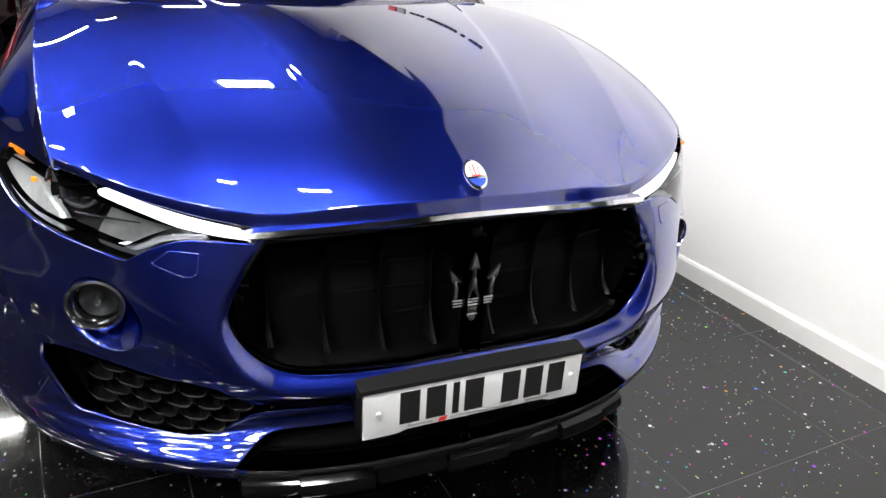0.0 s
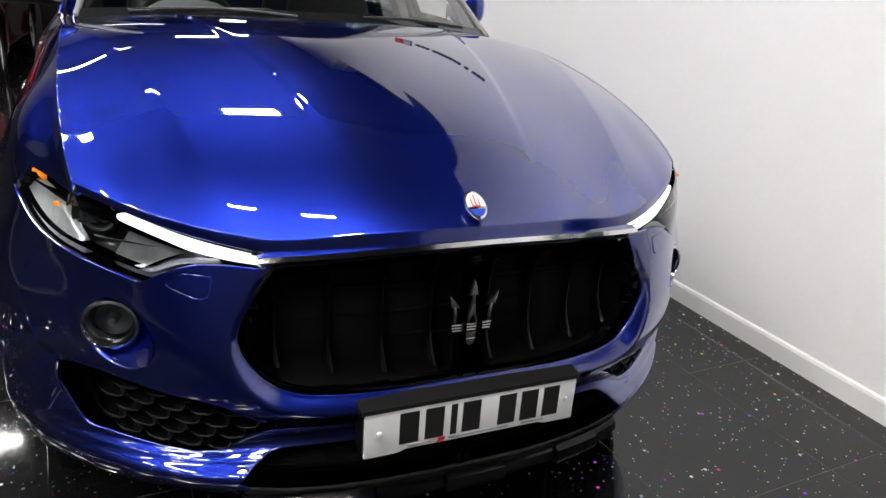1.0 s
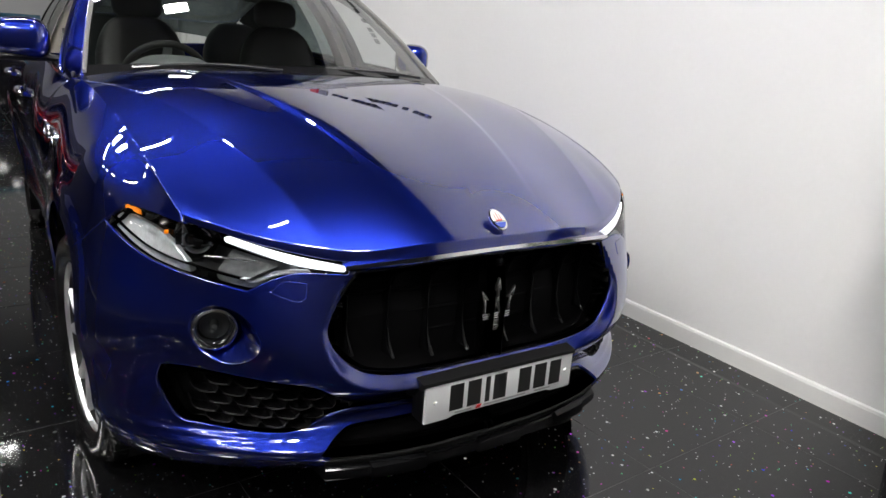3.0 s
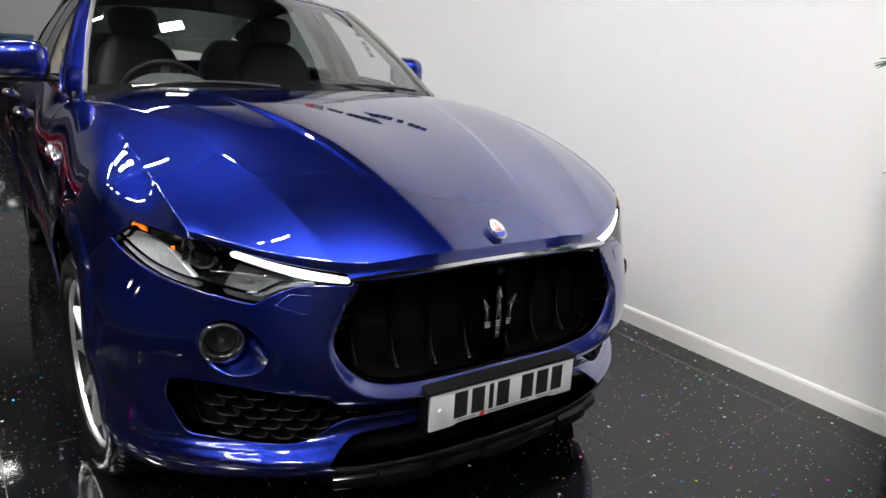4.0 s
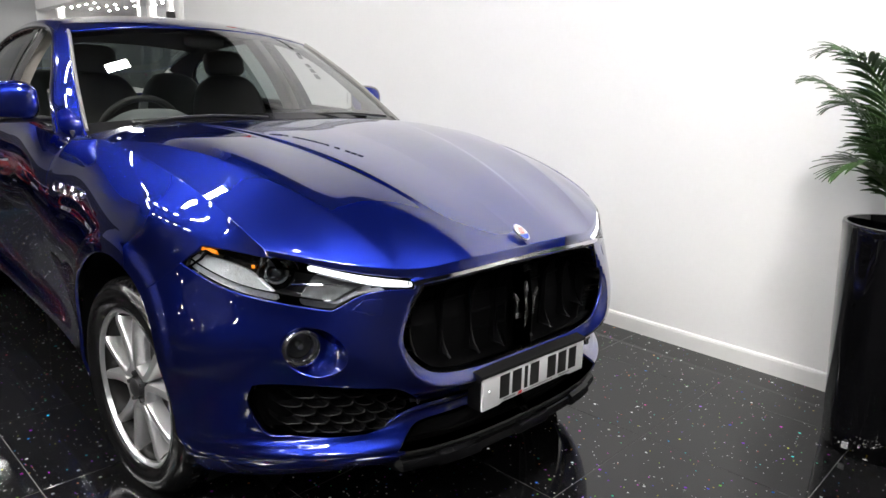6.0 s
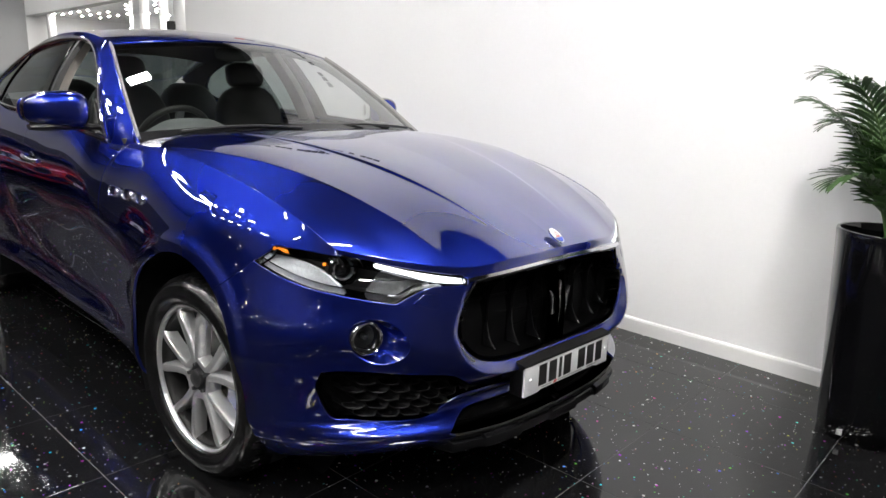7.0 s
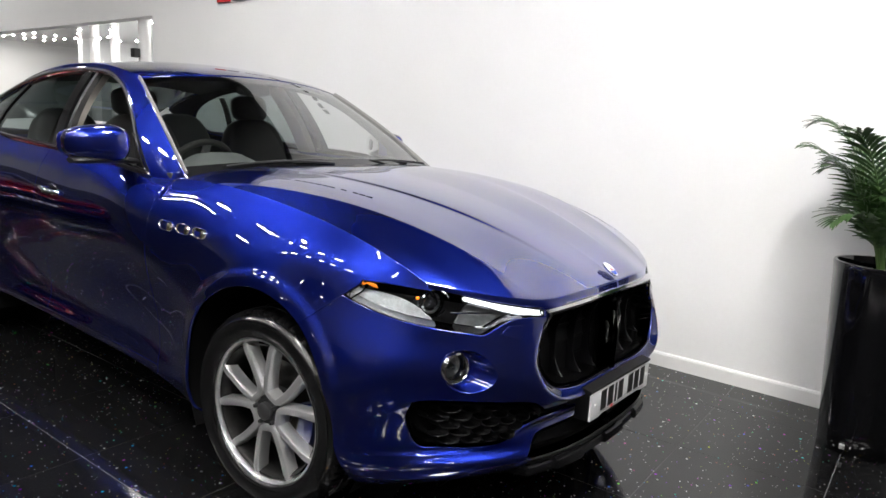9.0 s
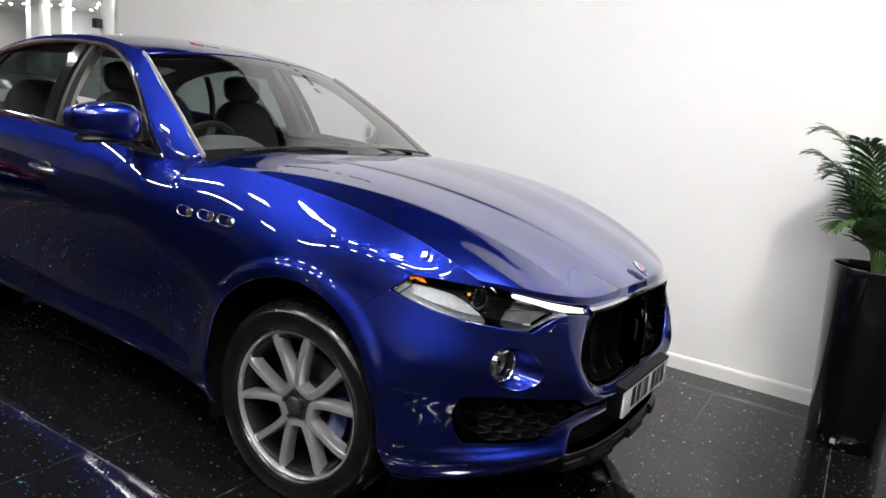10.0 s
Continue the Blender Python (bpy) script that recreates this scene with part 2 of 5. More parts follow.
SPOT = glow("downlight_glow", (1.0, 0.97, 0.92), SPOT_GLOW)
SPOT_HIGH = glow("high_downlight_glow", (1.0, 0.98, 0.95), CEILING_SPOT_GLOW)
SPOT_WEST = glow("west_downlight_glow", (1.0, 0.97, 0.92), WEST_GLOW)
RED_PAINT = paint_material("red_car_paint", (0.15, 0.006, 0.005), 0.4)
TEAL_PAINT = material("dark_teal_paint", (0.008, 0.06, 0.10), rough=0.3, metal=0.4, coat=1.0)

# ---- mesh helpers ----
def finish(ob, parent, label=""):
    ob.parent = parent
    if label:
        ob["label"] = label
    return ob


def part(name, bm, mat, parent, label="", smooth=True):
    """Links a bmesh as one mesh object under a thing or a part."""
    me = bpy.data.meshes.new(name)
    bm.normal_update()
    bm.to_mesh(me)
    bm.free()
    me.materials.append(mat)
    if smooth:
        me.shade_smooth()
        me.set_sharp_from_angle(angle=radians(38))
    return finish(new(name, me), parent, label)


def thing(name, at, label, category, group="", kind=""):
    e = new(name)
    e.location = at
    return tagged(e, label, category, group, kind)


def box(bm, lo, hi, bevel=0.0, turn=None):
    """Adds a box between two corners, with bevelled edges."""
    lo, hi = Vector(lo), Vector(hi)
    c, s = (lo + hi) / 2, hi - lo
    m = Matrix.Translation(c) @ (turn or Matrix()) @ Matrix.Diagonal((*s, 1))
    r = bmesh.ops.create_cube(bm, size=1, matrix=m)
    if bevel:
        edges = {e for v in r["verts"] for e in v.link_edges}
        bmesh.ops.bevel(bm, geom=list(edges), offset=bevel, segments=2, profile=0.6, affect="EDGES", clamp_overlap=True)
    return bm


def lathe(profile, n=48, axis="z", arc=2 * math.pi):
    """A bmesh turned from (radius, height) pairs round an axis."""
    bm = bmesh.new()
    rings = []
    for r, h in profile:
        ring = []
        for i in range(n):
            a = arc * i / n
            c, s = r * math.cos(a), r * math.sin(a)
            p = {"z": (c, s, h), "x": (h, c, s), "y": (c, h, s)}[axis]
            ring.append(bm.verts.new(p))
        rings.append(ring)
    for a, b in zip(rings, rings[1:]):
        for i in range(n):
            j = (i + 1) % n
            bm.faces.new((a[i], a[j], b[j], b[i]))
    bmesh.ops.remove_doubles(bm, verts=bm.verts, dist=1e-6)
    bmesh.ops.recalc_face_normals(bm, faces=bm.faces)
    return bm


def tube(bm, pts, radius, n=8, flat=1.0, cap=True, up=(0, 0, 1)):
    """Sweeps a round or flattened section along points; radius may be a list."""
    pts = [Vector(p) for p in pts]
    rad = [float(r) for r in radius] if isinstance(radius, (list, tuple)) else [float(radius)] * len(pts)
    rings = []
    for i, p in enumerate(pts):
        d = (pts[min(i + 1, len(pts) - 1)] - pts[max(i - 1, 0)]).normalized()
        s = d.cross(Vector(up))
        s = s.normalized() if s.length > 1e-4 else Vector((1, 0, 0))
        u = s.cross(d).normalized()
        rings.append([bm.verts.new(p + rad[i] * (math.cos(2 * math.pi * k / n) * s + flat * math.sin(2 * math.pi * k / n) * u)) for k in range(n)])
    for a, b in zip(rings, rings[1:]):
        for k in range(n):
            bm.faces.new((a[k], a[(k + 1) % n], b[(k + 1) % n], b[k]))
    if cap:
        bm.faces.new(rings[0][::-1])
        bm.faces.new(rings[-1])
    return bm


def prism(bm, outline, axis, lo, hi, bevel=0.0):
    """A plate cut to a 2D outline and given depth along an axis; outline in the two other axes, in order."""
    def put(a, b, d):
        return {"x": (d, a, b), "y": (a, d, b), "z": (a, b, d)}[axis]
    low = [bm.verts.new(put(a, b, lo)) for a, b in outline]
    high = [bm.verts.new(put(a, b, hi)) for a, b in outline]
    faces = [bm.faces.new(low), bm.faces.new(high[::-1])]
    n = len(outline)
    for i in range(n):
        j = (i + 1) % n
        faces.append(bm.faces.new((low[j], low[i], high[i], high[j])))
    bmesh.ops.recalc_face_normals(bm, faces=faces)
    if bevel:
        edges = [e for e in {e for f in faces[:2] for e in f.edges}]
        bmesh.ops.bevel(bm, geom=edges, offset=bevel, segments=2, profile=0.6, affect="EDGES", clamp_overlap=True)
    return bm


def catmull(keys, q):
    """Smooth curve through keys (rows whose first entry is the parameter), at the values q."""
    k = np.array(keys, float)
    t, v = k[:, 0], k[:, 1:]
    q = np.clip(np.asarray(q, float), t[0], t[-1])
    m = np.zeros_like(v)
    d = np.diff(v, axis=0) / np.diff(t)[:, None]
    m[0], m[-1] = d[0], d[-1]
    h = np.diff(t)[:, None]
    m[1:-1] = (d[:-1] * h[1:] + d[1:] * h[:-1]) / (h[1:] + h[:-1])
    i = np.clip(np.searchsorted(t, q, side="right") - 1, 0, len(t) - 2)
    hh = (t[i + 1] - t[i])
    s = ((q - t[i]) / hh)[..., None]
    hh = hh[..., None]
    return (2 * s**3 - 3 * s**2 + 1) * v[i] + (s**3 - 2 * s**2 + s) * hh * m[i] + (-2 * s**3 + 3 * s**2) * v[i + 1] + (s**3 - s**2) * hh * m[i + 1]


def outline(pts, n=10, corners=(), mirrored=False):
    """A closed smooth outline through 2D points; the listed points stay sharp."""
    pts = [np.array(p, float) for p in pts]
    out = []
    c = len(pts)
    for i in range(c):
        p0, p1, p2, p3 = pts[i - 1], pts[i], pts[(i + 1) % c], pts[(i + 2) % c]
        d = np.linalg.norm(p2 - p1)
        m1 = (p2 - p0) / max(1e-9, np.linalg.norm(p2 - p1) + np.linalg.norm(p1 - p0)) * d
        m2 = (p3 - p1) / max(1e-9, np.linalg.norm(p3 - p2) + np.linalg.norm(p2 - p1)) * d
        if i in corners:
            m1 = p2 - p1
        if (i + 1) % c in corners:
            m2 = p2 - p1
        for k in range(n):
            s = k / n
            out.append((2 * s**3 - 3 * s**2 + 1) * p1 + (s**3 - 2 * s**2 + s) * m1 + (-2 * s**3 + 3 * s**2) * p2 + (s**3 - s**2) * m2)
    return np.array(out)


def inside(p, poly):
    """Signed distance of 2D points to an outline: above zero outside."""
    best = np.full(len(p), 1e9)
    odd = np.zeros(len(p), bool)
    for i in range(len(poly)):
        a, b = poly[i - 1], poly[i]
        e = b - a
        w = p - a
        s = np.clip((w @ e) / max(1e-12, e @ e), 0, 1)
        best = np.minimum(best, np.hypot(*(w - s[:, None] * e).T))
        cond = (a[1] > p[:, 1]) != (b[1] > p[:, 1])
        with np.errstate(divide="ignore", invalid="ignore"):
            xs = a[0] + (p[:, 1] - a[1]) * e[0] / e[1]
        odd ^= cond & (p[:, 0] < xs)
    return np.where(odd, -best, best)


class Panel:
    """A sheet of body surface: points, normals and faces; it can be trimmed along a line and turned into a mesh."""

    def __init__(self, v, n, f):
        self.v, self.n, self.f = v, n, f

    @staticmethod
    def grid(p, flip=False):
        a, b = np.gradient(p, axis=0), np.gradient(p, axis=1)
        n = np.cross(a, b)
        n /= np.maximum(1e-12, np.linalg.norm(n, axis=2))[..., None]
        if flip:
            n = -n
        r, c = p.shape[:2]
        ids = np.arange(r * c).reshape(r, c)
        q = np.stack([ids[:-1, :-1], ids[1:, :-1], ids[1:, 1:], ids[:-1, 1:]], -1).reshape(-1, 4)
        if flip:
            q = q[:, ::-1]
        return Panel(p.reshape(-1, 3), n.reshape(-1, 3), q.tolist())

    def trim(self, d):
        """Keeps the side where d is above zero."""
        d = np.where(np.abs(d) < 1e-6, 1e-6, d)
        keep = d > 0
        v, n, f, cut = list(self.v), list(self.n), [], {}
        for face in self.f:
            k = [keep[i] for i in face]
            if all(k):
                f.append(face)
            elif any(k):
                out = []
                for x, i in enumerate(face):
                    j = face[(x + 1) % len(face)]
                    if keep[i]:
                        out.append(i)
                    if keep[i] != keep[j]:
                        key = (min(i, j), max(i, j))
                        if key not in cut:
                            s = d[i] / (d[i] - d[j])
                            cut[key] = len(v)
                            v.append(self.v[i] + s * (self.v[j] - self.v[i]))
                            m = self.n[i] + s * (self.n[j] - self.n[i])
                            n.append(m / np.linalg.norm(m))
                        out.append(cut[key])
                if len(out) > 2:
                    f.append(out)
        used = sorted({i for face in f for i in face})
        at = {i: k for k, i in enumerate(used)}
        return Panel(np.array([v[i] for i in used]).reshape(-1, 3), np.array([n[i] for i in used]).reshape(-1, 3), [[at[i] for i in face] for face in f])

    def mirror(self):
        s = np.array((-1, 1, 1))
        return Panel(self.v * s, self.n * s, [face[::-1] for face in self.f])

    def join(self, other):
        c = len(self.v)
        return Panel(np.vstack([self.v, other.v]), np.vstack([self.n, other.n]), self.f + [[i + c for i in face] for face in other.f])

    def moved(self, depth):
        return Panel(self.v - depth * self.n, self.n, self.f)

    def both(self):
        return self.join(self.mirror())

    def build(self, name, mat, parent, label="", lip=0.012, keep_centre=True):
        """Links the sheet as a mesh, its free edges folded inwards."""
        v, n, f = list(self.v), list(self.n), list(self.f)
        if lip:
            count = {}
            for face in f:
                for i, j in zip(face, face[1:] + face[:1]):
                    count[(i, j)] = 1
            free = [(i, j) for i, j in count if (j, i) not in count]
            if keep_centre:
                free = [(i, j) for i, j in free if not (abs(self.v[i][0]) < 1e-5 and abs(self.v[j][0]) < 1e-5)]
            made = {}
            for i, j in free:
                e = self.v[j] - self.v[i]
                side = np.cross(e, self.n[i])
                ln = np.linalg.norm(side)
                side = side / ln if ln > 1e-9 else side
                for k in (i, j):
                    if k not in made:
                        r = min(0.004, lip * 0.3)
                        made[k] = (len(v), len(v) + 1)
                        m = self.n[k] * 0.6 + side * 0.8
                        v.append(self.v[k] + side * r * 0.6 - self.n[k] * r)
                        n.append(m / max(1e-9, np.linalg.norm(m)))
                        v.append(self.v[k] + side * r * 0.6 - self.n[k] * lip)
                        n.append(side)
            for i, j in free:
                (a, b), (c, d) = made[i], made[j]
                f.append([j, i, a, c])
                f.append([c, a, b, d])
        me = bpy.data.meshes.new(name)
        me.from_pydata([tuple(p) for p in v], [], f)
        me.materials.append(mat)
        me.shade_smooth()
        me.normals_split_custom_set_from_vertices([tuple(m) for m in n])
        return finish(new(name, me), parent, label)

# ---- the showroom ----
WALL_X, FAR_Y, LEFT_X, NEAR_Y, END_Y = 1.70, 6.5, -11.0, -6.0, 12.6
CEIL_Z, LOW_Z, WALL_TOP = 4.8, 2.42, 4.12
WEST_X, WEST_Z = -7.8, 2.55


def slab(name, lo, hi, mat, label, category):
    bm = box(bmesh.new(), lo, hi)
    ob = part(name, bm, mat, None, smooth=False)
    return tagged(ob, label, category, kind="structure")


slab("wall_east", (WALL_X, NEAR_Y, 0), (WALL_X + 0.15, FAR_Y, WALL_TOP), WALL, "smooth white painted showroom wall behind the car", "wall")
slab("wall_upper", (WALL_X + 0.30, NEAR_Y, WALL_TOP - 0.3), (WALL_X + 0.42, FAR_Y, CEIL_Z), DARK_WALL, "dark upper wall above the white partition", "wall")
slab("wall_west", (LEFT_X - 0.15, NEAR_Y, 0), (LEFT_X, END_Y, CEIL_Z), DARK_WALL, "plain charcoal painted wall across the showroom", "wall")
slab("wall_south", (LEFT_X - 0.15, NEAR_Y - 0.15, 0), (WALL_X + 0.15, NEAR_Y, CEIL_Z), DARK_WALL, "plain charcoal painted wall in front of the car", "wall")
slab("wall_north", (-1.4, END_Y, 0), (WALL_X, END_Y + 0.15, CEIL_Z), MID_WALL, "plain grey wall at the far end", "wall")
slab("wall_bay_back", (WALL_X, END_Y, 0), (5.15, END_Y + 0.15, CEIL_Z), WALL, "white back wall of the far bay", "wall")
slab("wall_north_low", (LEFT_X - 0.15, END_Y, 0), (-1.4, END_Y + 0.15, 2.3), DARK_WALL, "charcoal lower wall at the far end", "wall")
slab("wall_north_high", (LEFT_X - 0.15, END_Y, 2.3), (-1.4, END_Y + 0.15, CEIL_Z), MID_WALL, "grey upper wall at the far end", "wall")
slab("wall_return", (WALL_X + 0.15, FAR_Y - 0.15, 0), (5.0, FAR_Y, CEIL_Z), WALL, "white return wall at the corner", "wall")
slab("wall_annex", (5.0, FAR_Y - 0.15, 0), (5.15, END_Y, CEIL_Z), GREY_WALL, "grey wall of the far bay", "wall")
slab("ceiling", (LEFT_X, NEAR_Y, CEIL_Z), (WALL_X + 0.42, FAR_Y, CEIL_Z + 0.1), CEILING, "dark painted showroom ceiling", "ceiling")
slab("ceiling_far", (LEFT_X, FAR_Y, CEIL_Z), (5.15, END_Y, CEIL_Z + 0.1), CEILING, "dark ceiling above the far bay", "ceiling")
slab("ceiling_low", (WALL_X + 0.15, FAR_Y, LOW_Z), (5.0, END_Y, LOW_Z + 0.1), STRETCH, "glossy white lowered ceiling of the far bay", "ceiling")
slab("ceiling_west", (LEFT_X, NEAR_Y, WEST_Z), (WEST_X, 7.0, WEST_Z + 0.1), CEILING, "dark lowered ceiling of the west bay", "ceiling")
slab("bulkhead_west", (WEST_X, NEAR_Y, WEST_Z - 0.02), (WEST_X + 0.2, 7.0, CEIL_Z), DARK_WALL, "charcoal bulkhead above the west bay", "bulkhead")
slab("bulkhead", (WALL_X, FAR_Y, LOW_Z - 0.02), (WALL_X + 0.15, END_Y, CEIL_Z), WALL, "white bulkhead above the opening of the far bay", "bulkhead")
slab("wall_bay_end", (2.70, 10.5, 0), (5.0, 10.65, LOW_Z), GREY_WALL, "pale grey end wall of the far bay", "wall")

sk = bmesh.new()
prism(sk, [(WALL_X - 0.016, 0.0), (WALL_X - 0.016, 0.074), (WALL_X - 0.012, 0.085), (WALL_X - 0.003, 0.09), (WALL_X - 0.003, 0.0)], "y", NEAR_Y, FAR_Y)
tagged(part("skirting", sk, SKIRT, None, smooth=False), "white gloss skirting board along the white wall", "skirting", kind="structure")

# ---- the car's shape: design lines, x to its left, y from the nose backwards ----
NOSE_Y, NOSE_A, NOSE_P = 0.06, 0.90, 2.75
TAIL_Y, TAIL_A = 4.98, 0.75


def half_width(y):
    return catmull([(0.0, 0.968), (0.55, 0.972), (0.955, 0.988), (1.45, 0.968), (2.2, 0.956), (3.1, 0.962), (3.96, 0.990), (4.5, 0.965), (5.0, 0.94)], y)[..., 0]


# sections of the lower body from sill to shoulder: (how far in from the plan line, height)
def section(*pairs):
    return [c for p in pairs for c in p]


SECTIONS = [
    # wrap, eleven levels
    [0.00] + section((0.07, 0.235), (0.010, 0.262), (-0.020, 0.320), (0.016, 0.374), (0.024, 0.425), (-0.014, 0.475), (-0.036, 0.512), (-0.034, 0.575), (-0.010, 0.70), (0.008, 0.80), (0.016, 0.835)),
    [0.21] + section((0.08, 0.235), (0.018, 0.265), (-0.018, 0.322), (0.006, 0.365), (0.028, 0.408), (-0.022, 0.478), (-0.052, 0.530), (-0.046, 0.60), (-0.014, 0.71), (0.008, 0.79), (0.017, 0.826)),
    [0.30] + section((0.08, 0.235), (0.022, 0.266), (-0.014, 0.322), (0.009, 0.355), (0.030, 0.388), (-0.020, 0.485), (-0.040, 0.540), (-0.038, 0.62), (-0.014, 0.72), (0.008, 0.79), (0.018, 0.822)),
    [0.47] + section((0.08, 0.222), (0.024, 0.254), (-0.004, 0.316), (0.009, 0.348), (0.022, 0.380), (0.002, 0.48), (-0.008, 0.54), (-0.014, 0.63), (0.004, 0.73), (0.014, 0.80), (0.024, 0.838)),
    [0.63] + section((0.08, 0.20), (0.036, 0.235), (0.012, 0.300), (0.006, 0.348), (0.008, 0.39), (0.003, 0.48), (-0.006, 0.55), (-0.012, 0.65), (0.004, 0.75), (0.014, 0.83), (0.030, 0.878)),
    [0.80] + section((0.07, 0.19), (0.036, 0.225), (0.015, 0.295), (0.006, 0.345), (0.003, 0.40), (0.001, 0.48), (-0.002, 0.56), (-0.002, 0.67), (0.008, 0.78), (0.016, 0.87), (0.073, 0.915)),
    [1.00] + section((0.08, 0.18), (0.034, 0.22), (0.014, 0.28), (0.003, 0.34), (0.0, 0.42), (0.0, 0.52), (0.002, 0.62), (0.012, 0.74), (0.036, 0.84), (0.085, 0.915), (0.160, 0.965)),
    [1.30] + section((0.10, 0.18), (0.03, 0.22), (0.006, 0.28), (0.0, 0.36), (0.0, 0.46), (0.0, 0.57), (0.006, 0.70), (0.030, 0.82), (0.074, 0.92), (0.142, 0.99), (0.225, 1.025)),
    [1.55] + section((0.14, 0.20), (0.05, 0.26), (0.030, 0.32), (0.036, 0.40), (0.038, 0.50), (0.030, 0.62), (0.016, 0.76), (0.036, 0.88), (0.076, 0.98), (0.132, 1.045), (0.20, 1.075)),
    [1.78] + section((0.15, 0.22), (0.055, 0.28), (0.040, 0.33), (0.058, 0.42), (0.056, 0.54), (0.032, 0.67), (0.004, 0.82), (0.010, 0.93), (0.038, 1.02), (0.082, 1.075), (0.135, 1.105)),
    [2.40] + section((0.15, 0.24), (0.060, 0.29), (0.044, 0.33), (0.068, 0.42), (0.060, 0.55), (0.030, 0.70), (0.0, 0.86), (0.008, 0.97), (0.034, 1.06), (0.066, 1.125), (0.090, 1.160)),
    [3.20] + section((0.15, 0.25), (0.060, 0.30), (0.044, 0.34), (0.062, 0.43), (0.054, 0.56), (0.026, 0.71), (0.0, 0.87), (0.008, 0.99), (0.036, 1.09), (0.074, 1.15), (0.100, 1.185)),
    [4.00] + section((0.14, 0.25), (0.05, 0.30), (0.02, 0.36), (0.0, 0.46), (0.0, 0.58), (0.0, 0.72), (0.006, 0.86), (0.03, 1.0), (0.08, 1.12), (0.14, 1.20), (0.20, 1.25)),
    [4.70] + section((0.14, 0.26), (0.04, 0.31), (0.01, 0.38), (0.0, 0.48), (0.0, 0.60), (0.008, 0.74), (0.02, 0.88), (0.05, 1.0), (0.10, 1.10), (0.17, 1.17), (0.24, 1.22)),
    [5.70] + section((0.14, 0.28), (0.04, 0.33), (0.0, 0.40), (0.0, 0.50), (0.01, 0.62), (0.03, 0.76), (0.05, 0.88), (0.09, 0.98), (0.14, 1.06), (0.20, 1.12), (0.27, 1.16)),
]


# ---- bonnet ----
def lead_edge(u):
    """Front edge of the bonnet from the centre to the start of its side seam."""
    return catmull([(0.0, 0.0, 0.066, 0.842), (0.30, 0.22, 0.078, 0.838), (0.56, 0.415, 0.128, 0.826), (0.78, 0.575, 0.212, 0.854), (0.92, 0.676, 0.295, 0.880), (1.0, 0.734, 0.362, 0.893)], u)


def rear_edge(u):
    return catmull([(0.0, 0.0, 1.56, 1.176), (0.4, 0.33, 1.575, 1.175), (0.75, 0.615, 1.61, 1.160), (1.0, 0.820, 1.66, 1.122)], u)


def bonnet_point(u, w):
    f, b = lead_edge(u)[:, None, :], rear_edge(u)[:, None, :]
    uu, ww = u[:, None], w[None, :]
    rise = 1.95 + 0.45 * uu
    g = ((1.12 - (1 - ww) ** rise) ** 0.75 - 0.12**0.75) / (1.12**0.75 - 0.12**0.75)
    x = f[..., 0] + (b[..., 0] - f[..., 0]) * ww ** (1 - 0.45 * uu**3)
    y = f[..., 1] + (b[..., 1] - f[..., 1]) * ww
    # a short upright lip along the front edge, then a long flat rise
    side = np.clip((uu - 0.3) / 0.7, 0, 1)
    lip = (0.024 - 0.012 * side * side * (3 - 2 * side)) * np.sin(np.pi / 2 * np.clip(ww * 1.5 / 0.006, 0, 1))
    z = f[..., 2] + lip + (b[..., 2] - f[..., 2] - lip) * g
    # raised centre with a crease that runs back from beside the badge, and a hollow outside it
    line = 0.160 + 0.215 * y
    fade, end = np.clip((y - 0.10) / 0.60, 0, 1), np.clip((1.02 - ww) / 0.2, 0, 1)
    fade = fade * fade * (3 - 2 * fade) * end * end * (3 - 2 * end)
    step = 1 / (1 + np.exp(np.clip((x - line) / 0.0046, -50, 50)))
    z = z + fade * 0.0058 * step
    # a softer ridge from the lamp's inner end to the screen's corner
    ridge = 0.415 + 0.27 * y
    grow, ease = np.clip((y - 0.07) / 0.26, 0, 1), np.clip((1.0 - ww) / 0.3, 0, 1)
    grow, ease = grow * grow * (3 - 2 * grow), ease * ease * (3 - 2 * ease)
    off = x - ridge
    z = z + grow * ease * (0.0070 * np.exp(-np.where(off > 0, off / 0.08, off / 0.21) ** 2) + 0.0045 * np.exp(-np.sqrt(off**2 + 0.005**2) / 0.042))
    z = z + 0.012 * (1 - uu**2) * np.sin(np.pi * np.clip(ww, 0, 1))
    return np.stack([x, y, z], -1)


def arch_reach(dy, dz):
    """Distance from the axle, the arch drawn in a little ahead of it."""
    ahead = np.where(dz < 0, -dy * 1.10 + 0.25 * dz, np.hypot(dy * 1.10, dz))
    return np.where(dy < 0, ahead, np.hypot(dy, dz))


GRILLE = outline([(0.0, 0.826), (0.20, 0.822), (0.402, 0.806), (0.448, 0.730), (0.476, 0.665), (0.448, 0.600), (0.385, 0.553), (0.25, 0.534), (0.0, 0.530), (-0.25, 0.534), (-0.385, 0.553), (-0.448, 0.600), (-0.476, 0.665), (-0.448, 0.730), (-0.402, 0.806), (-0.20, 0.822)], 8, (2, 14))


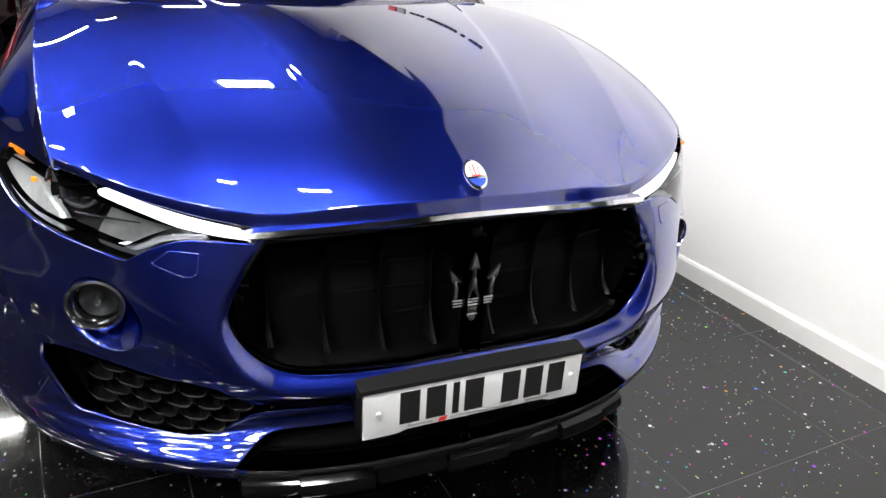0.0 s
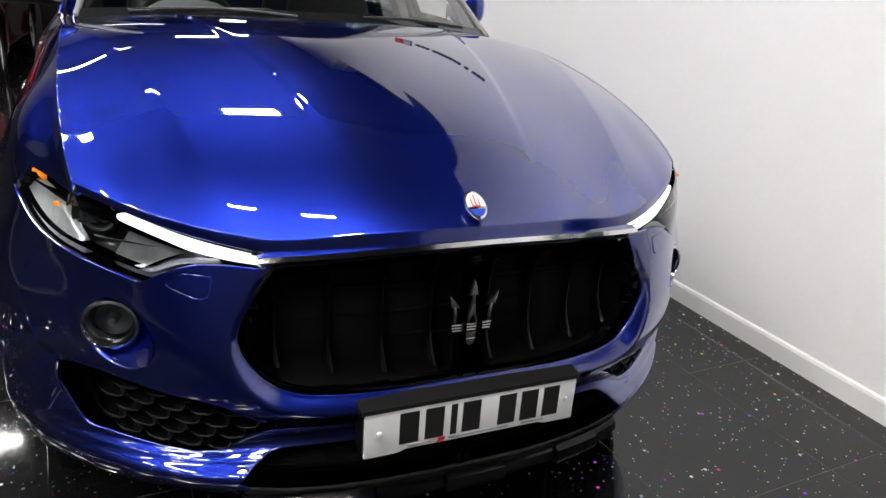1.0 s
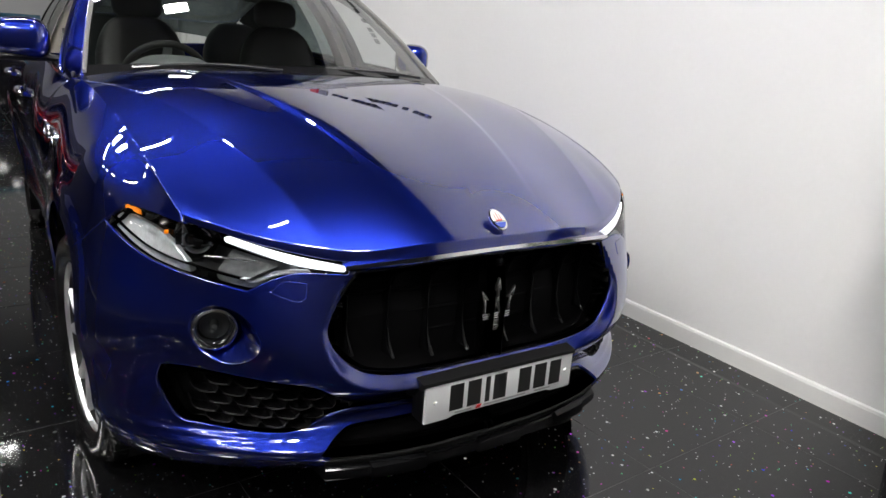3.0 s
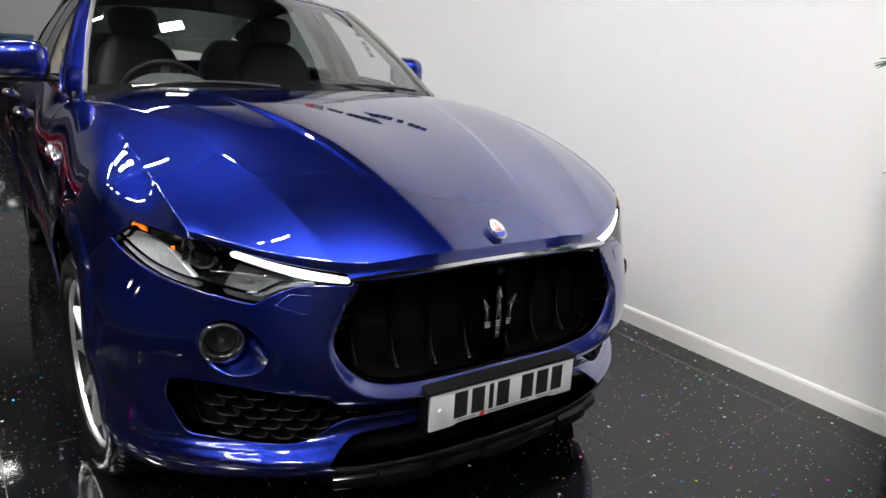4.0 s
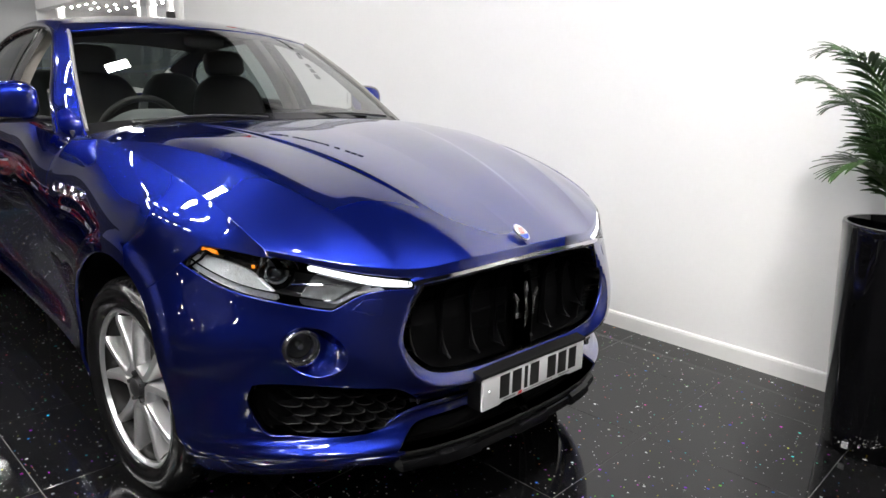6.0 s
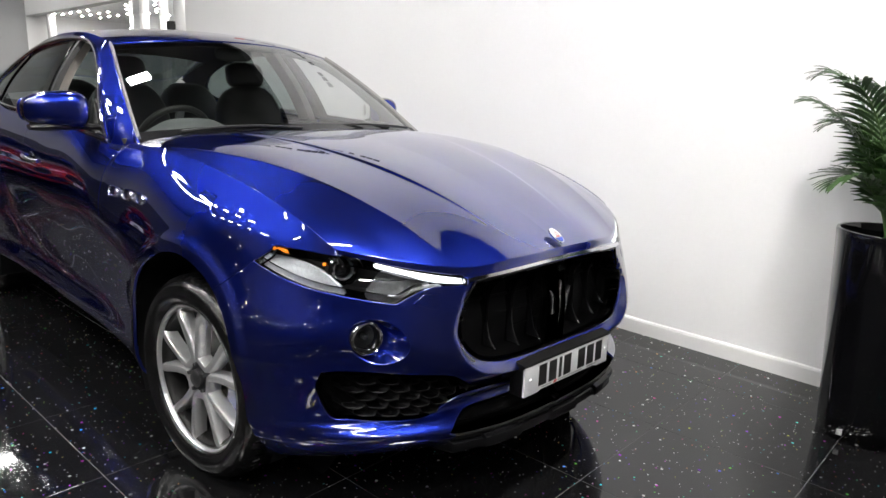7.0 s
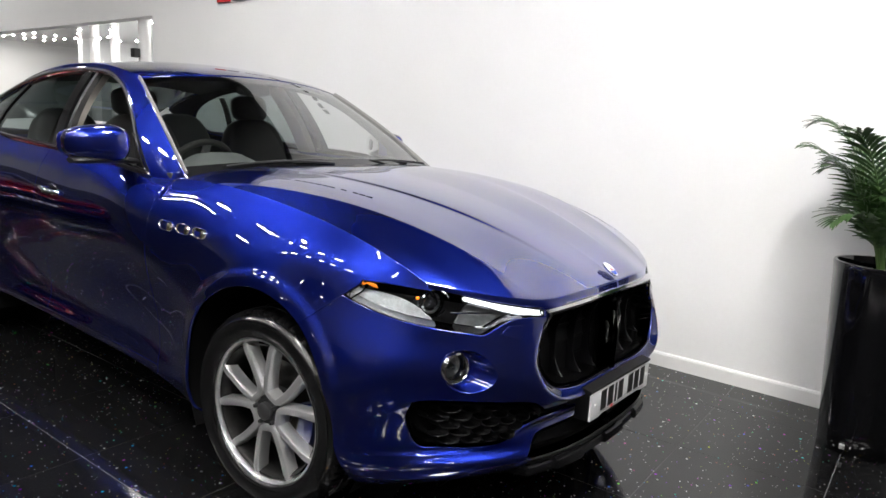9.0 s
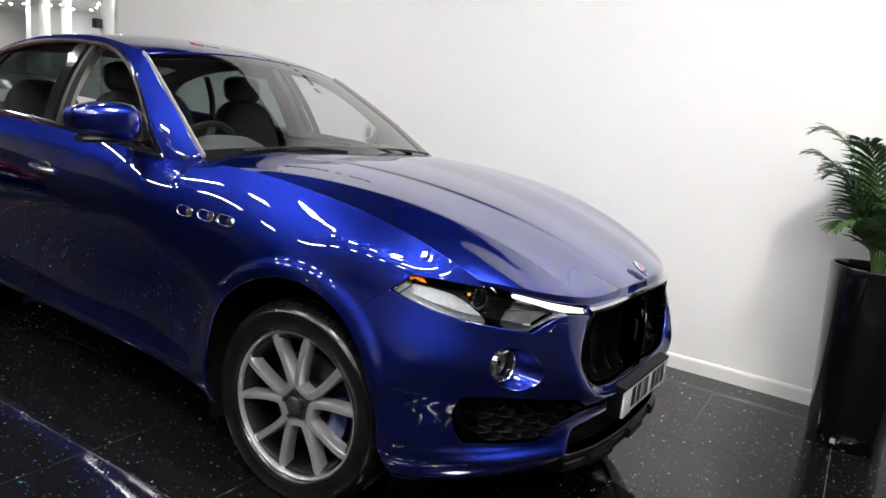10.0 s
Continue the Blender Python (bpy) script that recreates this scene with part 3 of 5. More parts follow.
def body_point(q, v):
    """The lower body: q runs 0 to 1 round the nose, then back along the side in metres, then 1 round the tail; v from sill to shoulder."""
    s = catmull(SECTIONS, q)
    lv = np.linspace(0, 1, 11)
    ins = np.array([catmull(np.column_stack([lv, row[0::2]]), v)[:, 0] for row in s])
    zz = np.array([catmull(np.column_stack([lv, row[1::2]]), v)[:, 0] for row in s])
    q = q[:, None]
    y1, y2 = NOSE_Y + NOSE_A, TAIL_Y - TAIL_A
    th = np.clip(q, 0, 1) * math.pi / 2
    yside = np.clip(y1 + (q - 1), y1, y2)
    te = np.clip(q - 1 - (y2 - y1), 0, 1) * math.pi / 2
    y = np.where(q <= 1, NOSE_Y + ins + (NOSE_A - ins) * (1 - np.cos(th)), np.where(te > 0, y2 + (TAIL_A - ins) * np.sin(te), yside + 0 * ins))
    xi = np.where(q <= 1, np.sin(th) ** (2 / NOSE_P), np.where(te > 0, np.cos(te) ** (2 / 2.6), 1.0))
    w = half_width(np.where(q <= 1, NOSE_Y + NOSE_A * (1 - np.cos(th)), np.where(te > 0, y2 + TAIL_A * np.sin(te), yside)))
    corner = 0.052 * np.exp(-((q - 0.66) / 0.16) ** 2) * np.clip((0.84 - zz) / 0.28, 0, 1) * np.clip((zz - 0.10) / 0.2, 0, 1) * (q < 1.2)
    x = (w - ins) * xi + corner
    p = np.stack([x, y, zz], -1)
    # below the grille the skin turns in over a narrow shelf
    width = np.interp(zz, [0.57, 0.68], [0.030, 0.008])
    away = np.clip(inside(p.reshape(-1, 3)[:, [0, 2]], GRILLE).reshape(zz.shape) / width, 0, 1)
    p[..., 1] += np.where((q < 0.5) & (zz < 0.78) & (zz > 0.45), 1.05 * width * (1 - away) ** 1.1, 0.0)
    lead = lead_edge(np.linspace(0, 1, 120))
    rise = np.clip((v - 0.70) / 0.30, 0, 1) ** 1.2
    lift = np.interp(p[:, -1, 0], lead[:, 0], lead[:, 2]) - 0.004 - p[:, -1, 2]
    lift = np.where(p[:, -1, 1] < 0.45, lift, 0.0)
    p[..., 2] += lift[:, None] * rise[None, :]
    # the wing's top runs into the bonnet's side seam
    edge = bonnet_point(np.array([1.0]), np.linspace(0, 1, 200))[0]
    top = p[:, -1]
    yt = np.clip(top[:, 1], edge[0, 1], edge[-1, 1])
    aim = np.stack([np.interp(yt, edge[:, 1], edge[:, 0]) + 0.0035, yt, np.interp(yt, edge[:, 1], edge[:, 2]) + 0.0015], -1)
    on = np.clip((top[:, 1] - 0.335) / 0.035, 0, 1) * np.clip((1.80 - top[:, 1]) / 0.14, 0, 1)
    ease = np.clip((v - 0.62) / 0.38, 0, 1) ** 1.5
    p = p + (aim - top)[:, None, :] * (on[:, None] * ease[None, :])[..., None]
    # fair the wing lengthwise, its top edge held on the seam
    held = p[:, -1].copy()
    part_in = np.clip((q[:, 0] - 0.92) / 0.12, 0, 1) * np.clip((2.6 - q[:, 0]) / 0.4, 0, 1)
    share = (part_in[:, None] * np.clip((v - 0.35) / 0.25, 0, 1)[None, :])[..., None]
    across = (part_in[:, None] * np.clip((v - 0.45) / 0.2, 0, 1)[None, :] * (v < 1)[None, :])[..., None]
    for k in range(150):
        if k < 70:
            mid = p.copy()
            mid[:, 1:-1] = 0.5 * p[:, 1:-1] + 0.25 * (p[:, :-2] + p[:, 2:])
            p = p + (mid - p) * across
        mid = p.copy()
        mid[1:-1] = 0.5 * p[1:-1] + 0.25 * (p[:-2] + p[2:])
        mid[..., 1] = p[..., 1]
        p = p + (mid - p) * share
    p = p + (held - p[:, -1])[:, None, :] * (v**5)[None, :, None]
    # raised bands round the wheel arches
    for axle in (0.955, 3.96):
        r = arch_reach(p[..., 1] - axle, p[..., 2] - 0.375)
        band = np.clip((0.508 - r) / 0.034, 0, 1)
        p[..., 0] += 0.0075 * band * band * (3 - 2 * band) * np.clip((p[..., 2] - 0.28) / 0.08, 0, 1) * np.clip((p[..., 1] - 0.46) / 0.12, 0, 1)
    return p


Q_END = 1 + (TAIL_Y - TAIL_A - NOSE_Y - NOSE_A) + 1
qs = np.concatenate([1e-9 + np.linspace(0, 1, 130)[:-1] ** 1.15, np.linspace(1, Q_END - 1, 300)[:-1], np.linspace(Q_END - 1, Q_END, 40)])
vs = np.linspace(0, 1, 120)
shell = Panel.grid(body_point(qs, vs), flip=True)
if shell.n[60][1] > 0:
    shell = Panel.grid(body_point(qs, vs), flip=False)

XZ, YZ, XY = [0, 2], [1, 2], [0, 1]
HEADLAMP = outline([(0.412, 0.820), (0.575, 0.850), (0.676, 0.877), (0.768, 0.893), (0.845, 0.900), (0.890, 0.902), (0.872, 0.842), (0.816, 0.796), (0.725, 0.770), (0.636, 0.754), (0.580, 0.786), (0.529, 0.801), (0.418, 0.798)], 8, (0, 5, 9, 12))
INTAKE = outline([(0.0, 0.466), (0.33, 0.468), (0.42, 0.482), (0.465, 0.508), (0.51, 0.534), (0.60, 0.543), (0.70, 0.548), (0.775, 0.548), (0.808, 0.542), (0.815, 0.49), (0.797, 0.43), (0.768, 0.379), (0.723, 0.372), (0.649, 0.366), (0.576, 0.365), (0.534, 0.369), (0.500, 0.378), (0.455, 0.405), (0.41, 0.424), (0.36, 0.430), (0.0, 0.430), (-0.2, 0.45)], 8, (8,))
LOWER_INTAKE = outline([(-0.3, 0.398), (0.0, 0.398), (0.33, 0.394), (0.405, 0.386), (0.445, 0.362), (0.485, 0.320), (0.45, 0.306), (0.0, 0.306), (-0.3, 0.306)], 8)
FOG = outline([(0.751, 0.648), (0.735, 0.690), (0.694, 0.712), (0.650, 0.700), (0.622, 0.660), (0.618, 0.625), (0.640, 0.590), (0.685, 0.572), (0.730, 0.595)], 8)
ARCH_R, ARCH_Z, FRONT_AXLE, REAR_AXLE = 0.442, 0.375, 0.955, 3.96


def cut2(panel, poly, axes, gap=0.0):
    """The panel outside an outline."""
    return panel.trim(inside(panel.v[:, axes], poly) - gap)


def cut_in(panel, poly, axes, gap=0.0):
    """The panel inside an outline."""
    return panel.trim(-inside(panel.v[:, axes], poly) - gap)


for axle in (FRONT_AXLE, REAR_AXLE):
    shell = shell.trim(np.where(shell.v[:, 0] > 0.6, arch_reach(shell.v[:, 1] - axle, shell.v[:, 2] - ARCH_Z) - ARCH_R, 1.0))

# seams: the nose seam from headlamp to wheel arch, and the door cuts
GAP = 0.004


def nose_seam(p):
    """Below zero on the bumper's side of the seam."""
    front = p[:, 2] - (0.892 - 0.9 * np.clip(p[:, 1] - 0.555, 0, 1))
    return np.where(p[:, 1] < 0.555, -0.5, np.where(p[:, 1] > 0.80, 0.5, front * 0.74))


def front_cut(p):
    return p[:, 1] - (1.70 - 0.10 * np.clip(0.75 - p[:, 2], 0, 1) - 0.02 * (p[:, 2] - 0.9))


def mid_cut(p):
    return p[:, 1] - (2.785 - 0.05 * (p[:, 2] - 0.95))


def rear_cut(p):
    return p[:, 1] - np.minimum(3.80, 3.52 + 0.9 * np.clip(p[:, 2] - 0.62, 0, 1))


def tail_cut(p):
    return p[:, 1] - 4.45


def sill_cut(p):
    return p[:, 2] - 0.335


bumper = shell.trim(-nose_seam(shell.v) - GAP / 2)
rest = shell.trim(nose_seam(shell.v) - GAP / 2)
wing = rest.trim(-front_cut(rest.v) - GAP / 2)
rest = rest.trim(front_cut(rest.v) - GAP / 2)
sill = rest.trim(-sill_cut(rest.v) - GAP / 2)
sill = sill.trim(3.6 - sill.v[:, 1])
rest2 = rest.trim(np.where(rest.v[:, 1] < 3.6, sill_cut(rest.v) - GAP / 2, 1.0))
front_door = rest2.trim(-mid_cut(rest2.v) - GAP / 2)
rest2 = rest2.trim(mid_cut(rest2.v) - GAP / 2)
rear_door = rest2.trim(-rear_cut(rest2.v) - GAP / 2)
quarter = rest2.trim(rear_cut(rest2.v) - GAP / 2)
tail = quarter.trim(tail_cut(quarter.v))
quarter = quarter.trim(-tail_cut(quarter.v) - GAP / 2)
lamp_shell = cut_in(bumper, HEADLAMP, XZ, 0.002)
bumper = cut2(bumper, HEADLAMP, XZ, 0.002)
bumper = cut2(bumper, GRILLE, XZ)
bumper = bumper.trim(np.where(bumper.v[:, 1] < 0.6, inside(bumper.v[:, XZ], INTAKE), 1.0))
bumper = cut2(bumper, LOWER_INTAKE, XZ)
bumper = bumper.trim(np.where(bumper.v[:, 1] < 0.6, inside(bumper.v[:, XZ], FOG), 1.0))

WASHER = outline([(0.592, 0.757), (0.560, 0.783), (0.512, 0.780), (0.518, 0.745), (0.535, 0.738)], 5, (0, 1, 2, 3))
bumper = cut2(bumper, WASHER, XZ, 0.0015)
LIP_CUT = outline([(-0.3, 0.318), (0.0, 0.318), (0.44, 0.318), (0.468, 0.30), (0.475, 0.20), (0.0, 0.20), (-0.3, 0.20)], 6, range(7))
lower_lip = cut_in(bumper, LIP_CUT, XZ)
bumper = cut2(bumper, LIP_CUT, XZ, 0.002)
car = thing("car", (0, 0, 0), "metallic deep blue sports utility car parked on black tiles", "car")
bumper.both().build("front_bumper", PAINT, car)
lower_lip.both().build("lower_lip", BLACK, car, "gloss black lower lip")
for side in ("right", "left"):
    def m(p):
        return p.mirror() if side == "right" else p
    m(wing).build("front_wing", PAINT, car)
    m(front_door).build("front_door", PAINT, car)
    m(rear_door).build("rear_door", PAINT, car)
    m(sill).build("sill_panel", PAINT, car)
    m(quarter).build("rear_quarter", PAINT, car)
tail.both().build("tail_panel", PAINT, car)

# ---- bonnet ----
us = np.linspace(0, 1, 300)
ws = np.linspace(0, 1, 140) ** 1.9
bonnet = Panel.grid(bonnet_point(us, ws))
if bonnet.n[9000][2] < 0:
    bonnet = Panel.grid(bonnet_point(us, ws), flip=True)
bonnet.both().build("bonnet", PAINT, car)

# ---- glasshouse ----
def rail(y):
    """Edge between side and top: up the windscreen's side, then along the roof: x, z."""
    return catmull([(1.62, 0.806, 1.112), (1.70, 0.790, 1.165), (1.90, 0.748, 1.300), (2.12, 0.695, 1.432), (2.34, 0.640, 1.545), (2.60, 0.612, 1.598), (3.0, 0.600, 1.622), (3.5, 0.592, 1.590), (4.0, 0.590, 1.490), (4.45, 0.60, 1.345), (4.75, 0.62, 1.235)], y)


def belt(y):
    """The shoulder line under the side windows: x, z."""
    q = 1 + (np.asarray(y) - NOSE_Y - NOSE_A)
    s = catmull(SECTIONS, q)
    return np.stack([half_width(y) - s[:, -2], s[:, -1]], -1)


ys = np.linspace(1.62, 4.22, 170)
vv = np.linspace(0, 1, 50)
lo, hi = belt(ys), rail(ys)
bulge = 0.030 * np.sin(np.pi * vv)[None, :] * np.clip((ys - 1.65) / 0.6, 0, 1)[:, None]
side_grid = np.stack([lo[:, :1] + (hi[:, :1] - lo[:, :1]) * vv + bulge, np.repeat(ys[:, None], 50, 1), lo[:, 1:] + (hi[:, 1:] - lo[:, 1:]) * vv], -1)
house = Panel.grid(side_grid, flip=False)
if house.n[4000][0] < 0:
    house = Panel.grid(side_grid, flip=True)
WINDOWS = outline([(1.86, 1.128), (2.0, 1.245), (2.2, 1.40), (2.38, 1.50), (2.58, 1.562), (2.85, 1.585), (3.15, 1.58), (3.5, 1.545), (3.85, 1.46), (4.06, 1.36), (4.10, 1.285), (3.95, 1.235), (3.5, 1.208), (3.0, 1.192), (2.4, 1.172), (2.1, 1.150)], 10, (0,))
frame_side = cut2(house, WINDOWS, YZ)
glass_side = cut_in(house, WINDOWS, YZ).moved(0.012)
for side in ("right", "left"):
    def m(p):
        return p.mirror() if side == "right" else p
    m(frame_side).build("pillar_frame", PAINT, car)
    m(frame_side.moved(0.035)).build("pillar_lining", DARK_TRIM, car, "dark cloth pillar lining", lip=0)
    m(glass_side.trim(glass_side.v[:, 1] - 2.86)).build("rear_window", TINT_GLASS, car, "dark tinted rear side window", lip=0)

# windscreen and roof
yt = np.concatenate([np.linspace(1.62, 2.34, 50)])
def top_grid(y, crown, rise):
    r = rail(y)
    u = np.linspace(0, 1, 60)
    x = r[:, :1] * u
    z = r[:, 1:] + rise[:, None] * (1 - u**2.2)
    yy = y[:, None] - crown[:, None] * (1 - u**2)
    return np.stack([x, yy, z], -1)

e = (yt - 1.62) / 0.72
screen = Panel.grid(top_grid(yt, 0.10 + 0.0 * e, 0.035 + 0.015 * e))
if screen.n[1000][2] < 0:
    screen = Panel.grid(top_grid(yt, 0.10 + 0.0 * e, 0.035 + 0.015 * e), flip=True)
yr = np.linspace(2.34, 4.75, 110)
e = (yr - 2.34) / 2.41
roof = Panel.grid(top_grid(yr, 0.10 * (1 - e), 0.05 + 0.0 * e))
if roof.n[1000][2] < 0:
    roof = Panel.grid(top_grid(yr, 0.10 * (1 - e), 0.05 + 0.0 * e), flip=True)
roof_front = roof.trim(3.75 - roof.v[:, 1])
back_glass = roof.trim(roof.v[:, 1] - 3.754)
screen.moved(0.004).both().build("windscreen", SCREEN_GLASS, car, "clear laminated windscreen", lip=0)
yb = np.linspace(1.62, 1.70, 8)
foot = Panel.grid(top_grid(yb, 0.10 + 0.0 * yb, 0.035 + 0.015 * (yb - 1.62) / 0.72))
if foot.n[100][2] < 0:
    foot = Panel.grid(top_grid(yb, 0.10 + 0.0 * yb, 0.035 + 0.015 * (yb - 1.62) / 0.72), flip=True)
foot.moved(0.001).both().build("screen_band", BLACK_GLOSS, car, "black printed band along the windscreen's foot", lip=0)
roof_front.both().build("roof", PAINT, car)
roof_front.moved(0.035).both().build("headlining", DARK_TRIM, car, "dark cloth headlining", lip=0)
back_glass.both().build("back_window", DARK_GLASS, car, "dark tinted rear window", lip=0)

# ---- nose details ----
def nose_y(x):
    """Where the nose's skin stands at that distance from the middle."""
    return NOSE_Y + NOSE_A * (1 - math.sqrt(max(0.0, 1 - (min(abs(x), 0.969) / 0.97) ** NOSE_P)))


NOSE_GRID = body_point(qs[:129], vs).reshape(-1, 3)


def skin_y(x, z):
    """Where the bumper's skin stands at that width and height."""
    d = np.hypot(NOSE_GRID[:, 0] - x, NOSE_GRID[:, 2] - z)
    k = np.argsort(d)[:5]
    share = 1 / (d[k] + 1e-4)
    return float((NOSE_GRID[k, 1] * share).sum() / share.sum())


def skin_sheet(poly, depth, mirrored=False):
    """A piece of the nose's skin cut to an outline and set back."""
    p = Panel.grid(body_point(qs[:129], vs), flip=True)
    if p.n[60][1] > 0:
        p = Panel.grid(body_point(qs[:129], vs))
    p = cut_in(p, poly, XZ).moved(depth)
    return p


# radiator grille
grille = finish(new("grille"), car)
skin_sheet(GRILLE, 0.10).both().build("back_panel", CAVITY, grille, "dark grille shutter panel", lip=-0.10)
for x in (-0.395, -0.29, -0.178, -0.068, 0.068, 0.178, 0.29, 0.395):
    bm = bmesh.new()
    top, bot = 0.812 - 0.02 * (abs(x) / 0.4) ** 2, 0.548 + 0.03 * (abs(x) / 0.4) ** 3
    n = 22
    rows = []
    for i in range(n + 1):
        t = i / n
        z = bot + (top - bot) * t
        # hollow in the middle, with a proud tip at the head and a smaller one at the foot
        sag = 0.058 * (1 - abs(2 * min(1, t * 0.94 + 0.05) - 1) ** 3.2)
        y = nose_y(x) + 0.012 + sag
        half = 0.0062 - 0.0030 * math.sin(math.pi * t)
        rows.append([bm.verts.new(p) for p in ((x - half * 1.6, 0.10 + nose_y(x), z), (x - half, y + 0.004, z), (x - half * 0.5, y, z), (x + half * 0.5, y, z), (x + half, y + 0.004, z), (x + half * 1.6, 0.10 + nose_y(x), z))])
    for a, b in zip(rows, rows[1:]):
        for k in range(5):
            bm.faces.new((a[k], a[k + 1], b[k + 1], b[k]))
    bm.faces.new(rows[0])
    bm.faces.new(rows[-1][::-1])
    bmesh.ops.recalc_face_normals(bm, faces=bm.faces)
    part("grille_bar", bm, GRILLE_BLACK, grille)
for z in (0.60, 0.66, 0.72, 0.775):
    bm = bmesh.new()
    xm = 0.42 if z < 0.75 else 0.38
    tube(bm, [(x, nose_y(x) + 0.094, z) for x in np.linspace(-xm, xm, 20)], 0.005, 6)
    part("shutter_blade", bm, CAVITY, grille)
bm = bmesh.new()
ring = [(x, nose_y(x) + 0.004, z) for x, z in GRILLE]
tube(bm, ring + ring[:2], 0.0042, 6, cap=False, up=(0, 1, 0))
part("grille_rim", bm, GRILLE_BLACK, grille)

# bright strip along the top of the grille
bm = bmesh.new()
rows = []
for x in np.linspace(-0.432, 0.432, 49):
    z = 0.836 - 0.020 * (abs(x) / 0.43) ** 2.0
    y = nose_y(x) + 0.004
    h = 0.0072 if abs(x) < 0.425 else 0.005
    rows.append([bm.verts.new(p) for p in ((x, y + 0.02, z - h - 0.004), (x, y - 0.005, z - h), (x, y - 0.009, z - h * 0.2), (x, y - 0.004, z + h), (x, y + 0.02, z + h + 0.002))])
for a, b in zip(rows, rows[1:]):
    for k in range(4):
        bm.faces.new((a[k], b[k], b[k + 1], a[k + 1]))
bmesh.ops.recalc_face_normals(bm, faces=bm.faces)
part("grille_strip", bm, CHROME, car, "bright metal strip above the grille")

# fork-shaped grille ornament and the small camera above it
ornament = finish(new("grille_ornament"), car)
oy = 0.066
bm = bmesh.new()
prism(bm, [(-0.0028, 0.698), (0.0028, 0.698), (0.0028, 0.721), (0.0105, 0.717), (0.0, 0.752), (-0.0105, 0.717), (-0.0028, 0.721)], "y", oy, oy + 0.010, 0.001)
for s in (-1, 1):
    prism(bm, [(s * 0.0, 0.676), (s * 0.0095, 0.655), (s * 0.0165, 0.655), (s * 0.0075, 0.676), (s * 0.0030, 0.700), (s * 0.0, 0.700)][::s], "y", oy, oy + 0.010, 0.0008)
    prism(bm, [(s * 0.037, 0.655), (s * 0.044, 0.655), (s * 0.0425, 0.675), (s * 0.0465, 0.698), (s * 0.0405, 0.699), (s * 0.0365, 0.675)][::s], "y", oy, oy + 0.009, 0.0008)
    prism(bm, [(s * 0.030, 0.693), (s * 0.0415, 0.697), (s * 0.0505, 0.694), (s * 0.0560, 0.724)][::s], "y", oy - 0.001, oy + 0.009, 0.0006)
for i, z in enumerate((0.6515, 0.6450, 0.6385)):
    tube(bm, [(x, oy + 0.003 + 0.5 * x * x, z) for x in np.linspace(-0.046 + 0.001 * i, 0.046 - 0.001 * i, 9)], 0.0024, 6)
prism(bm, [(-0.012, 0.634), (0.012, 0.634), (0.007, 0.620), (-0.007, 0.620)][::-1], "y", oy, oy + 0.010, 0.001)
tube(bm, [(-0.0135, oy + 0.003, 0.617), (0.0135, oy + 0.003, 0.617)], 0.0025, 6)
prism(bm, [(-0.009, 0.613), (0.009, 0.613), (0.004, 0.603), (-0.004, 0.603)][::-1], "y", oy, oy + 0.010, 0.001)
bmesh.ops.recalc_face_normals(bm, faces=bm.faces)
part("fork", bm, SATIN, ornament, "chrome three-pronged fork shape")
bm = bmesh.new()
box(bm, (-0.014, 0.072, 0.782), (0.014, 0.12, 0.806), 0.006)
bm2 = lathe([(0.0, 0.0), (0.008, 0.0), (0.011, 0.004), (0.011, 0.012)], 16, "y")
part("parking_camera", bm, GRILLE_BLACK, car, "black parking camera housing above the ornament")
ob = part("camera_lens", bm2, CAVITY, car)
ob.location = (0, 0.069, 0.794)

# oval badge on the bonnet
badge = finish(new("bonnet_badge"), car)
lean = Matrix.Translation((0, 0.103, 0.901)) @ Matrix.Rotation(radians(35), 4, "X") @ Matrix.Diagonal((0.90, 1.06, 0.9, 1))
bm = bmesh.new()
oval = [(0.026 * math.cos(a), 0.034 * math.sin(a)) for a in np.linspace(0, 2 * math.pi, 33)[:-1]]
prism(bm, oval, "z", 0, 0.007, 0.002)
ob = part("badge_rim", bm, CHROME, badge)
ob.matrix_basis = lean
bm = bmesh.new()
prism(bm, [(x * 0.84, y * 0.84) for x, y in oval if y > -0.012], "z", 0.003, 0.0085)
ob = part("badge_field", bm, BADGE_WHITE, badge, "white enamel upper field")
ob.matrix_basis = lean
bm = bmesh.new()
prism(bm, [(x * 0.84, y * 0.84) for x, y in oval if y < -0.0125], "z", 0.003, 0.0085)
ob = part("badge_base", bm, BADGE_BLUE, badge, "blue enamel lower field")
ob.matrix_basis = lean
bm = bmesh.new()
box(bm, (-0.0016, -0.006, 0.008), (0.0016, 0.022, 0.0095))
for s in (-1, 1):
    box(bm, (s * 0.009 - 0.0013, -0.003, 0.008), (s * 0.009 + 0.0013, 0.016, 0.0095))
box(bm, (-0.0105, -0.006, 0.008), (0.0105, -0.003, 0.0095))
ob = part("badge_mark", bm, RED_INK, badge, "small red mark")
ob.matrix_basis = lean

# number plate in its black holder
plate = finish(new("number_plate"), car)
bm = bmesh.new()
box(bm, (-0.262, -0.002, 0.402), (0.262, 0.050, 0.518), 0.004)
prism(bm, [(-0.014, 0.515), (-0.012, 0.523), (0.028, 0.530), (0.034, 0.500), (0.0, 0.500)], "x", -0.268, 0.268)
part("plate_holder", bm, MESH_BLACK, plate, "black plastic plate holder with a sloping top")
bm = bmesh.new()
prism(bm, outline([(-0.26, 0.405), (-0.185, 0.405), (-0.165, 0.411), (0.165, 0.411), (0.185, 0.405), (0.26, 0.405), (0.26, 0.516), (-0.26, 0.516)], 4, range(8)), "y", -0.012, -0.003, 0.0015)
